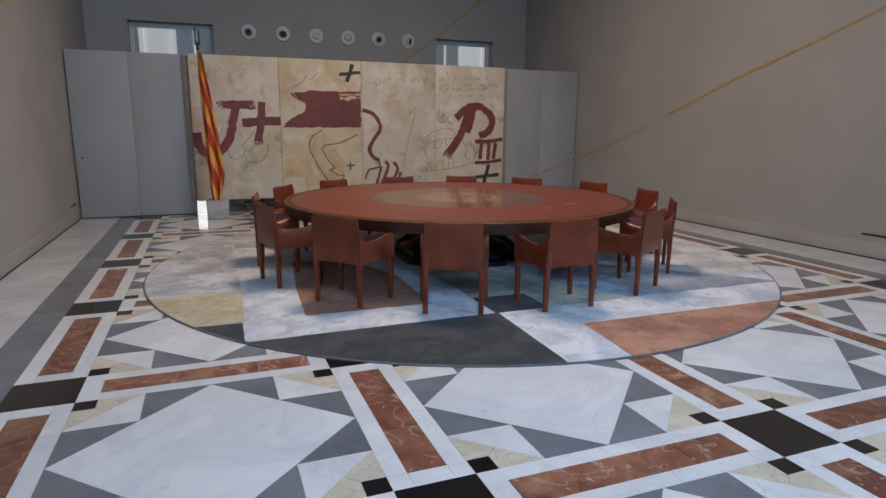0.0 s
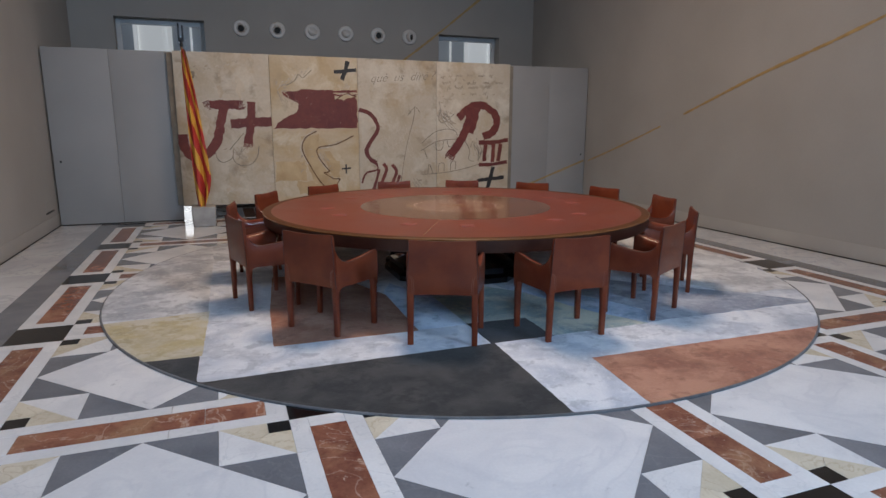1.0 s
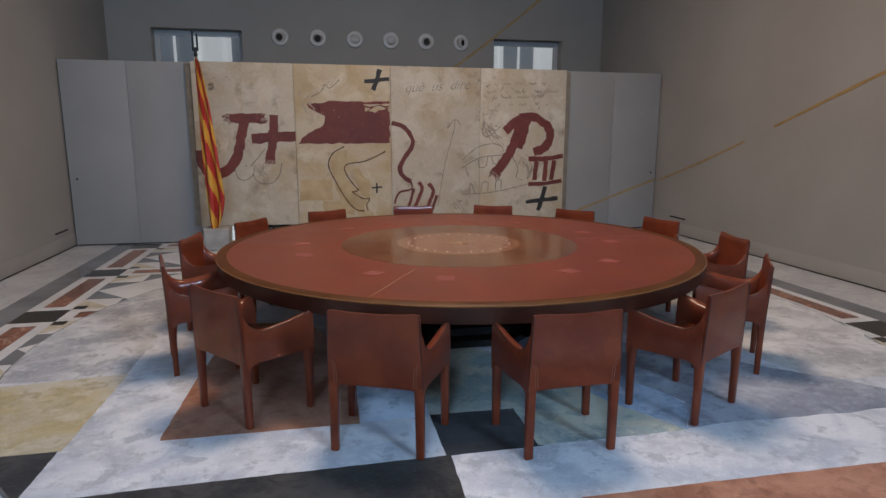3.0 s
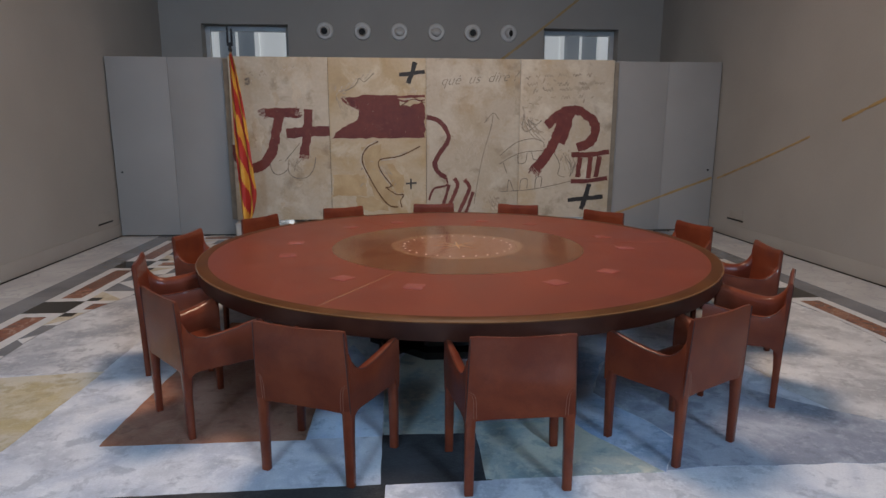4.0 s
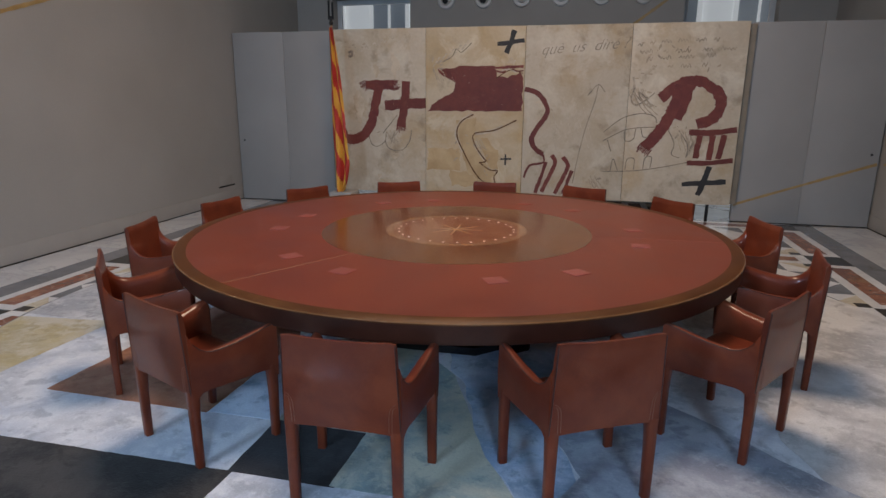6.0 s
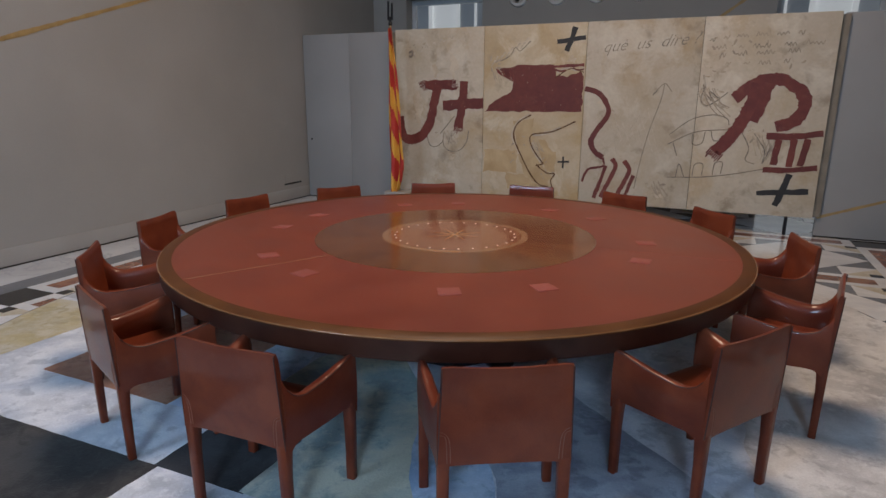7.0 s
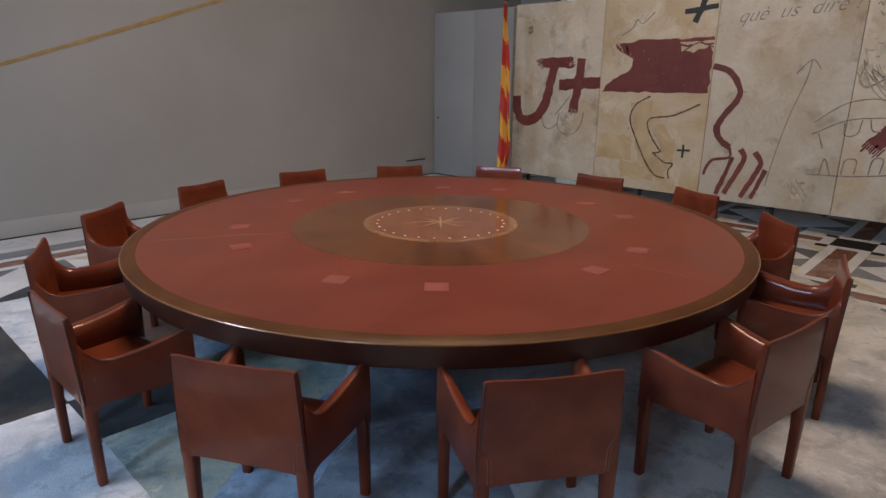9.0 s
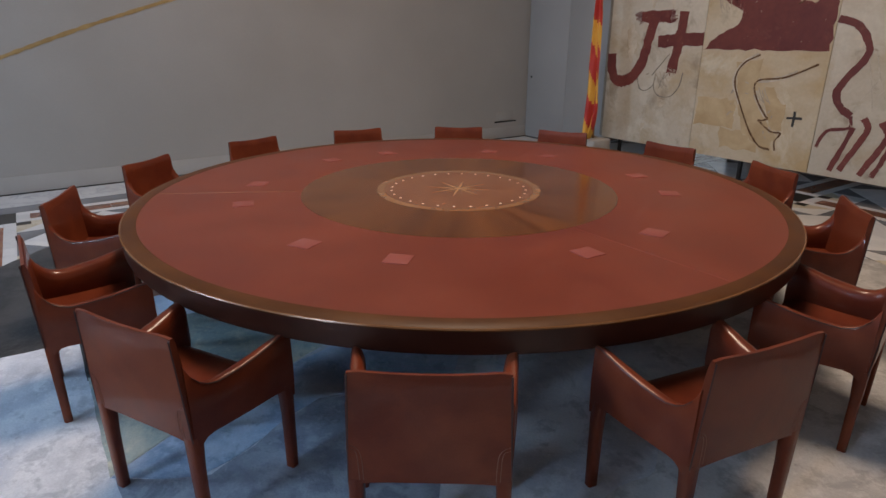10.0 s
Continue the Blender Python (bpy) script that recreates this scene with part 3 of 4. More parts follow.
brush("red", 0.069, [(5.4, 0.85), (5.7, 0.86), (6.01, 0.9)])
brush("red", 0.078, [(5.54, 1.24), (5.51, 0.92)])
brush("red", 0.078, [(5.71, 1.25), (5.69, 0.9)])
brush("red", 0.078, [(5.86, 1.26), (5.81, 0.92)])
brush("black", 0.078, [(5.71, 0.81), (5.66, 0.61), (5.59, 0.39)])
brush("black", 0.069, [(5.36, 0.54), (5.66, 0.57), (5.95, 0.6)])
brush("pencil", 0.017, [(4.21, 1.27), (4.46, 1.47), (4.72, 1.54), (4.9, 1.5), (4.94, 1.41)])
brush("pencil", 0.017, [(4.2, 1.14), (4.53, 1.31), (4.89, 1.35), (5.01, 1.34)])
brush("pencil", 0.017, [(4.23, 0.69), (4.71, 0.72), (5.11, 0.79), (5.4, 0.86)])
brush("pencil", 0.017, [(4.34, 0.7), (4.37, 0.88), (4.45, 0.7)])
brush("pencil", 0.017, [(4.55, 0.72), (4.57, 0.88), (4.67, 0.89), (4.67, 0.74)])
brush("pencil", 0.017, [(4.8, 0.75), (4.82, 0.91), (4.91, 0.92), (4.9, 0.77)])
brush("pencil", 0.017, [(4.27, 1.16), (4.33, 0.99)])
brush("pencil", 0.017, [(4.5, 1.29), (4.52, 1.15), (4.63, 1.17), (4.66, 1.32)])
brush("pencil", 0.017, [(4.73, 1.33), (4.77, 1.21), (4.88, 1.22)])
brush("pencil", 0.017, [(5.09, 1.34), (5.2, 1.13), (5.18, 0.97), (5.29, 0.92)])
brush("pencil", 0.017, [(5.25, 1.31), (5.39, 1.1), (5.38, 0.93), (5.46, 1.15)])


# faint charcoal hatching, notes that cannot be read, and stains
for k in range(7):
    x = 3.36 + 0.09 * k
    brush("faint", 0.007, [(x, 1.62 - 0.06 * (k % 3)), (x + 0.10, 1.27), (x + 0.17 + 0.03 * (k % 2), 0.98 + 0.05 * (k % 4))])
for k in range(4):
    x = 3.40 + 0.14 * k
    brush("faint", 0.006, [(x + 0.26, 1.52), (x + 0.13, 1.30), (x, 1.08 + 0.05 * k)])
pen = random.Random(31)
for row in range(4):
    x, z = 4.60 + 0.07 * row, 2.47 - 0.10 * row
    while x < 5.80 - 0.10 * row:
        pts, reach = [], pen.choice((0.10, 0.16, 0.24))
        for k in range(int(reach / 0.022)):
            pts.append((x + 0.022 * k, z + pen.uniform(-0.006, 0.010) + (pen.uniform(0.018, 0.05) if k % 2 else 0.0)))
        brush("smudge" if pen.random() < 0.7 else "pencil", 0.011, pts)
        x, z = x + reach + pen.uniform(0.05, 0.12), z + pen.uniform(0.0, 0.02)
for k in range(6):
    x, z = 0.26 + 0.13 * k, 2.40 + 0.045 * k
    brush("faint", 0.012, [(x, z), (x + 0.03, z + 0.03), (x + 0.06, z - 0.01), (x + 0.09, z + 0.025)])
brush("pencil", 0.05, [(0.24, 2.42), (0.30, 2.44), (0.29, 2.37), (0.24, 2.38)])
brush("faint", 0.030, [(4.57, 2.05), (4.60, 1.86), (4.57, 1.70), (4.66, 1.64)])
brush("pencil", 0.020, [(4.60, 1.90), (4.56, 1.74), (4.64, 1.66), (4.80, 1.75)])
brush("pencil", 0.016, [(4.62, 1.80), (4.70, 1.72), (4.66, 1.84), (4.78, 1.76), (4.88, 1.83)])


for x, z, lean, count in ((4.62, 1.78, 0.10, 9), (4.74, 1.66, 0.16, 7), (5.34, 1.16, 0.05, 12), (5.50, 1.10, -0.06, 8), (4.10, 0.50, 0.10, 8), (1.72, 2.06, 0.05, 7), (2.33, 1.02, 0.10, 7), (0.93, 1.12, 0.12, 7)):
    for k in range(count):
        a, b = x + 0.022 * k - 0.09, z + 0.05 * math.sin(2.1 * k + x)
        brush("smudge", 0.012, [(a, b + 0.08), (a + lean * 0.4, b), (a + lean, b - 0.09 + 0.02 * (k % 3))])


def stain(x, z, w, h):
    blot("stain", [(x + w * math.cos(a) * (0.8 + 0.3 * math.sin(3 * a + x)), z + h * math.sin(a) * (0.8 + 0.25 * math.cos(2 * a + z))) for a in [2 * math.pi * k / 12 for k in range(12)]], 0.05, 4)


for x, z, w, h in ((0.70, 2.14, 0.06, 0.13), (1.00, 2.22, 0.09, 0.20), (0.98, 0.84, 0.06, 0.06), (0.72, 0.50, 0.05, 0.07), (2.02, 0.84, 0.05, 0.09), (4.10, 0.46, 0.15, 0.10),
                   (2.82, 2.28, 0.07, 0.05), (5.28, 1.24, 0.12, 0.13), (4.60, 1.80, 0.07, 0.16), (0.40, 1.60, 0.10, 0.30), (3.28, 1.70, 0.07, 0.12)):
    stain(x, z, w, h)
for k in range(16):
    x, z = 1.62 + 0.037 * k, 2.20 + 0.02 * k + 0.03 * (k % 3)
    brush("faint", 0.016, [(x, z), (x + 0.015, z + 0.03), (x + 0.035, z + 0.04 - 0.02 * (k % 2))])
brush("red", 0.030, [(2.56, 2.15), (2.66, 2.12), (2.74, 2.13)])
brush("red", 0.022, [(2.84, 2.16), (2.92, 2.13), (3.0, 2.14)])
brush("faint", 0.020, [(2.62, 2.10), (2.74, 2.16), (2.90, 2.12)])
for k in range(12):
    x = 1.70 + 0.022 * k
    brush("red", 0.020, [(x, 2.165 - 0.016 * (k % 5)), (x + 0.02, 2.13 - 0.02 * (k % 4)), (x + 0.03, 2.10 - 0.012 * k)])

# charcoal flecks and rubbed spots, in loose groups
rng = random.Random(14)
for x, z, w, h, count in ((0.45, 2.45, 0.25, 0.14, 9), (0.85, 1.05, 0.25, 0.25, 6), (1.75, 2.25, 0.14, 0.14, 6), (2.05, 1.0, 0.12, 0.35, 7), (2.55, 0.72, 0.14, 0.18, 6),
                          (4.08, 0.52, 0.14, 0.09, 8), (4.68, 1.95, 0.12, 0.22, 9), (4.95, 2.40, 0.35, 0.14, 8), (5.30, 1.22, 0.25, 0.16, 9), (3.35, 1.55, 0.12, 0.25, 4), (5.5, 2.3, 0.3, 0.2, 5)):
    for k in range(count):
        px, pz, r = x + rng.uniform(-w, w), z + rng.uniform(-h, h), rng.uniform(0.008, 0.026)
        lean = rng.uniform(0, 3.14)
        ring = [(r * 1.7 * math.cos(a), r * 0.6 * math.sin(a)) for a in [2 * math.pi * s / 7 for s in range(7)]]
        blot("smudge", [(px + u * math.cos(lean) - v * math.sin(lean), pz + u * math.sin(lean) + v * math.cos(lean)) for u, v in ring], 0.012, 3)
for pts in ([(2.24, 1.50), (2.06, 1.39), (1.99, 1.19), (2.10, 0.93)], [(2.72, 1.33), (2.52, 1.25), (2.29, 1.21)], [(2.29, 1.10), (2.33, 0.96), (2.45, 0.81)]):
    brush("faint", 0.045, pts)
# dry bristle ends of the broad red marks
for x, z, dx, dz, w in ((4.81, 1.05, -0.07, -0.10, 0.16), (0.52, 1.93, -0.07, -0.03, 0.13), (0.98, 1.93, 0.08, 0.02, 0.13), (1.10, 1.29, -0.02, -0.08, 0.12)):
    side = Vector((-dz, dx)).normalized()
    for k in range(8):
        o = side * w * (k / 7 - 0.5) * 1.1
        reach = rng.uniform(0.5, 1.25)
        brush("red", rng.uniform(0.008, 0.020), [(x + o.x - dx * 0.3, z + o.y - dz * 0.3), (x + o.x + dx * reach * 0.5, z + o.y + dz * reach * 0.5), (x + o.x + dx * reach, z + o.y + dz * reach)])

# the one line of handwriting that can be read
txt = bpy.data.curves.new("handwriting", "FONT")
txt.size, txt.shear, txt.space_character, txt.extrude, txt.offset = 0.215, 0.5, 1.0, 0.0008, -0.0028
txt.body = "qu\u00e8  us  dir\u00e9 ?"
word = new("handwriting", txt)
dg = bpy.context.evaluated_depsgraph_get()
word_mesh = bpy.data.meshes.new_from_object(word.evaluated_get(dg))
bpy.data.objects.remove(word)
# one mesh for each letter
line_pose = pose(3.24, -0.002, 2.36, 90, 0, 0) @ pose(0, 0, 0, 0, 0, 4)
whole = bmesh.new()
whole.from_mesh(word_mesh)
left = set(whole.verts)
while left:
    group, todo = set(), [next(iter(left))]
    while todo:
        v = todo.pop()
        if v not in group:
            group.add(v)
            todo += [e.other_vert(v) for e in v.link_edges]
    left -= group
    bm = bmesh.new()
    copies = {v: bm.verts.new(v.co) for v in group}
    for f in {f for v in group for f in v.link_faces}:
        bm.faces.new([copies[v] for v in f.verts])
    part("letter", bm, GRAPHITE, mural).matrix_local = line_pose
whole.free()


# ---------------------------------------------------------------- the rug
CX, CY = 2.855, 6.96
RUG = 3.52
rug = empty("round_rug", CX, CY - 0.04, 0)
tagged(rug, "large round hand-tufted wool rug with abstract blue-grey fields on marble", "rug")
part("ground_field", lathe([(RUG - 0.02, 0.001), (RUG - 0.004, 0.004), (RUG - 0.004, 0.009), (RUG - 0.02, 0.012)], 160), W_WHITE, rug)
part("binding", lathe([(RUG - 0.012, 0.0005), (RUG + 0.003, 0.0005), (RUG + 0.004, 0.008), (RUG - 0.003, 0.0135), (RUG - 0.012, 0.0125)], 160, closed=True), W_EDGE, rug, "dark grey bound edge")


def clip_round(pts, r):
    """The polygon pts cut to a circle of radius r round the origin."""
    fine_pts = []
    for i, p in enumerate(pts):
        q = pts[(i + 1) % len(pts)]
        n = max(2, int(math.hypot(q[0] - p[0], q[1] - p[1]) / 0.06))
        fine_pts += [(p[0] + (q[0] - p[0]) * k / n, p[1] + (q[1] - p[1]) * k / n) for k in range(n)]
    inside = [math.hypot(x, y) <= r for x, y in fine_pts]
    if all(inside):
        return fine_pts
    turn = sum(a[0] * b[1] - a[1] * b[0] for a, b in zip(pts, pts[1:] + pts[:1]))
    n = len(fine_pts)
    start = next(i for i in range(n) if inside[i] and not inside[i - 1])
    seq = [fine_pts[(start + i) % n] for i in range(n)]
    ins = [inside[(start + i) % n] for i in range(n)]
    out = []
    i = 0
    while i < n:
        if ins[i]:
            out.append(seq[i])
            i += 1
            continue
        j = i
        while j < n and not ins[j]:
            j += 1
        a0 = math.atan2(seq[i][1], seq[i][0])
        a1 = math.atan2(seq[j - 1][1], seq[j - 1][0])
        da = (a1 - a0) % (2 * math.pi)
        if turn < 0:
            da -= 2 * math.pi
        if abs(da) > 5.5:
            da = 0.0
        steps = max(1, int(abs(da) * r / 0.06))
        out += [(r * math.cos(a0 + da * k / steps), r * math.sin(a0 + da * k / steps)) for k in range(steps + 1)]
        i = j
    return out


def field(name, material, pts, lift=0.0008, rag=0.006, turns=12):
    mx, my = sum(p[0] for p in pts) / len(pts), sum(p[1] for p in pts) / len(pts)
    lift += 0.00012 * len(rug.children)
    grow = 1 + 0.018 / max(max(abs(p[0] - mx), abs(p[1] - my)) for p in pts)
    pts = clip_round([(mx + (x - mx) * grow - CX, my + (y - my) * grow - CY + 0.04) for x, y in pts], RUG - 0.012)
    pts = [(x + rag * noise.noise((x * turns, y * turns, 0)), y + rag * noise.noise((x * turns, y * turns, 5))) for x, y in pts]
    part(name, prism(pts, 0.006, 0.012 + lift), material, rug)


field("grey_field", W_GREY, [(-1.0, 6.2), (0.24, 6.2), (0.26, 7.6), (0.30, 9.3), (0.2, 10.6), (-1.4, 9.6), (-1.6, 7.4)])
field("grey_field", W_GREY, [(0.30, 8.3), (1.7, 8.6), (2.4, 9.4), (2.2, 10.6), (0.3, 10.6), (0.28, 9.0)])
field("straw_field", W_YELLOW, [(-1.2, 5.13), (0.20, 5.12), (0.24, 6.19), (-1.2, 6.04)])
field("charcoal_field", W_CHAR, [(-0.9, 5.11), (0.19, 5.10), (0.18, 4.62), (-0.5, 4.60)])
field("charcoal_field", W_CHAR, [(0.18, 4.61), (1.2, 4.63), (2.27, 4.64), (2.24, 3.9), (2.20, 3.0), (0.4, 2.9), (-0.4, 3.9)])
field("terracotta_field", W_TERRA, [(2.825, 4.14), (3.6, 4.13), (5.6, 4.10), (5.0, 3.0), (2.68, 2.9)])
field("rust_field", W_RUST, [(0.72, 5.14), (1.82, 5.13), (1.84, 6.2), (1.50, 7.2), (0.88, 7.25), (0.76, 6.0)])
field("ink_square", W_NAVY, [(2.275, 5.14), (2.80, 5.145), (2.79, 4.66), (2.275, 4.66)])
field("blue_field", W_BLUE, [(1.84, 5.14), (2.25, 5.14), (2.25, 5.9), (2.0, 6.6), (1.86, 6.3)])
field("sage_field", W_GREEN, [(2.79, 5.12), (2.78, 4.66), (3.68, 4.66), (3.45, 5.05), (3.1, 5.9), (2.5, 6.6), (2.27, 6.0), (2.27, 5.14)])
field("blue_field", W_BLUE, [(3.70, 4.67), (3.90, 4.98), (3.62, 5.6), (3.93, 6.20), (3.4, 6.6), (2.9, 6.5), (3.12, 5.9), (3.47, 5.05)], rag=0.06, turns=4)
field("stone_field", W_STONE, [(5.0, 5.15), (6.6, 5.0), (6.8, 7.0), (6.4, 9.4), (4.4, 10.6), (4.0, 9.3), (4.6, 7.6), (4.9, 6.5)], rag=0.06, turns=4)
field("slate_field", W_SLATE, [(3.74, 4.68), (5.55, 4.66), (5.23, 5.05), (4.44, 5.80), (3.95, 6.20), (3.64, 5.6), (3.92, 5.0)], rag=0.03, turns=5)


# ---------------------------------------------------------------- the table
RT, H = 2.07, 0.746
table = empty("round_conference_table", 2.868, 6.985, 0)
tagged(table, "very large round table with red leather top and inlaid wooden centre", "table")
part("rim", lathe([(1.985, 0.728), (RT - 0.006, 0.728), (RT - 0.006, H - 0.005), (RT - 0.014, H), (1.985, H)], 160, closed=True), RIMWOOD, table, "brown polished wooden rim")
part("edge_moulding", lathe([(RT - 0.012, H - 0.013), (RT - 0.002, H - 0.013), (RT + 0.001, H - 0.009), (RT - 0.002, H - 0.004), (RT - 0.012, H - 0.004)], 160, closed=True), BRASS, table, "thin gilt edge moulding")
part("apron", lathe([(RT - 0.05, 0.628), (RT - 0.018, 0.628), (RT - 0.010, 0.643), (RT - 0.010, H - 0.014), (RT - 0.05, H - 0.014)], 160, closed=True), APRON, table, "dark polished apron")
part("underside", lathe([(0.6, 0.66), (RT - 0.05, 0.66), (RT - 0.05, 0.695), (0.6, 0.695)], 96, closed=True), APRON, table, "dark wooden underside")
part("leather_top", lathe([(1.05, 0.70), (1.984, 0.70), (1.984, H - 0.0005), (1.05, H - 0.0005)], 160, closed=True), TOP_LEATHER, table, "red leather writing surface")
# wood ring in twelve veneer fields, their grain running outwards
for k in range(12):
    a0, a1 = math.radians(30 * k + 1.2), math.radians(30 * k + 31.2)
    ring = [(r * math.cos(a), r * math.sin(a)) for r, span in ((1.049, range(9)), (0.556, range(8, -1, -1))) for a in [a0 + (a1 - a0) * s / 8 for s in span]]
    c = Vector((0.8 * math.cos((a0 + a1) / 2), 0.8 * math.sin((a0 + a1) / 2)))
    turn = (a0 + a1) / 2 - math.pi / 2
    rot = Matrix.Rotation(-turn, 2)
    bm = prism([tuple(rot @ (Vector(p) - c)) for p in ring], 0.70, H)
    v = part("veneer_field", bm, WALNUT, table)
    v.matrix_local = pose(c.x, c.y, 0, 0, 0, math.degrees(turn))
part("centre_disc", lathe([(0.50, 0.70), (0.50, H)], 96), BURL, table, "lighter inlaid centre disc")
part("inlay_ring", lathe([(0.502, 0.70), (0.554, 0.70), (0.554, H + 0.0004), (0.502, H + 0.0004)], 96, closed=True), INLAY, table, "pale inlaid ring")
for k in range(16):
    a, r = 2 * math.pi * k / 16, (0.22 if k % 2 == 0 else 0.14)
    w = 0.012
    d, s = Vector((math.cos(a), math.sin(a))), Vector((-math.sin(a), math.cos(a)))
    part("star_ray", prism([tuple(d * 0.024 - s * 0.0035), tuple(d * 0.06 - s * 0.009), tuple(d * r), tuple(d * 0.06 + s * 0.009), tuple(d * 0.024 + s * 0.0035)], H - 0.01, H + 0.001), INLAY if k % 2 else PALE, table)
part("star_boss", lathe([(0.026, H - 0.01), (0.026, H + 0.0014), (0.02, H + 0.0022)], 20), PALE, table)
for k in range(28):
    a = 2 * math.pi * k / 28
    b = part("pearl_dot", lathe([(0.0085, H - 0.005), (0.0085, H + 0.0012), (0.006, H + 0.002)], 12), PEARL, table)
    b.matrix_local = pose(0.455 * math.cos(a), 0.455 * math.sin(a), 0)
for k in range(6):
    for s in (-10.9, 10.9):
        a = 60 * k + 2.2 + s
        p = part("leather_pad", box(-0.062, 0.062, -0.062, 0.062, H - 0.004, H + 0.0025, 0.002), PAD_LEATHER, table, "small paler red leather pad")
        p.matrix_local = pose(1.40 * math.cos(radians(a)), 1.40 * math.sin(radians(a)), 0, 0, 0, a + random.uniform(-9, 9))
for k in range(3):
    a = 120 * k + 1.0
    p = part("seam", box(1.06, 1.975, -0.002, 0.002, H - 0.004, H + 0.0006), PALE if k == 2 else PAD_LEATHER, table, "thin pale seam line")
    p.matrix_local = pose(0, 0, 0, 0, 0, a)
# black lacquered pedestal: an eight-sided stepped plinth, a column and four scrolled feet
part("plinth", lathe([(0.80, 0.013), (0.80, 0.07), (0.74, 0.10), (0.74, 0.16), (0.62, 0.20), (0.50, 0.22)], 8, turn=radians(22.5)), LACQUER, table, "stepped black lacquer plinth", 20)
part("column", lathe([(0.50, 0.221), (0.42, 0.26), (0.36, 0.36), (0.38, 0.48), (0.48, 0.56), (0.62, 0.61), (0.66, 0.659)], 16), LACQUER, table, "black lacquer column", 60)
for k in range(4):
    rings = []
    for s in range(9):
        t = s / 8
        x, z, hgt = 0.42 + 0.40 * t, 0.36 - 0.24 * t ** 1.3, 0.12 - 0.04 * t
        rings.append([(x, -0.07, z - hgt), (x, 0.07, z - hgt), (x, 0.07, z), (x, 0.045, z + 0.03), (x, -0.045, z + 0.03), (x, -0.07, z)])
    f = part("scroll_foot", loft(rings), LACQUER, table)
    f.matrix_local = pose(0, 0, 0, 0, 0, 45 + 90 * k)
    t_ = part("foot_block", box(0.70, 0.86, -0.085, 0.085, 0.013, 0.10, 0.02), LACQUER, table)
    t_.matrix_local = pose(0, 0, 0, 0, 0, 45 + 90 * k)


# ---------------------------------------------------------------- the chairs
def arm_height(y):
    """Height of the arm's top along the depth of the chair."""
    pts = [(-0.262, 0.71), (-0.23, 0.640), (-0.19, 0.594), (-0.14, 0.577), (-0.05, 0.583), (0.05, 0.599), (0.13, 0.618), (0.18, 0.628), (0.202, 0.626)]
    for (a, za), (b, zb) in zip(pts, pts[1:]):
        if y <= b:
            t = (y - a) / (b - a)
            return za + (zb - za) * t
    return pts[-1][1]


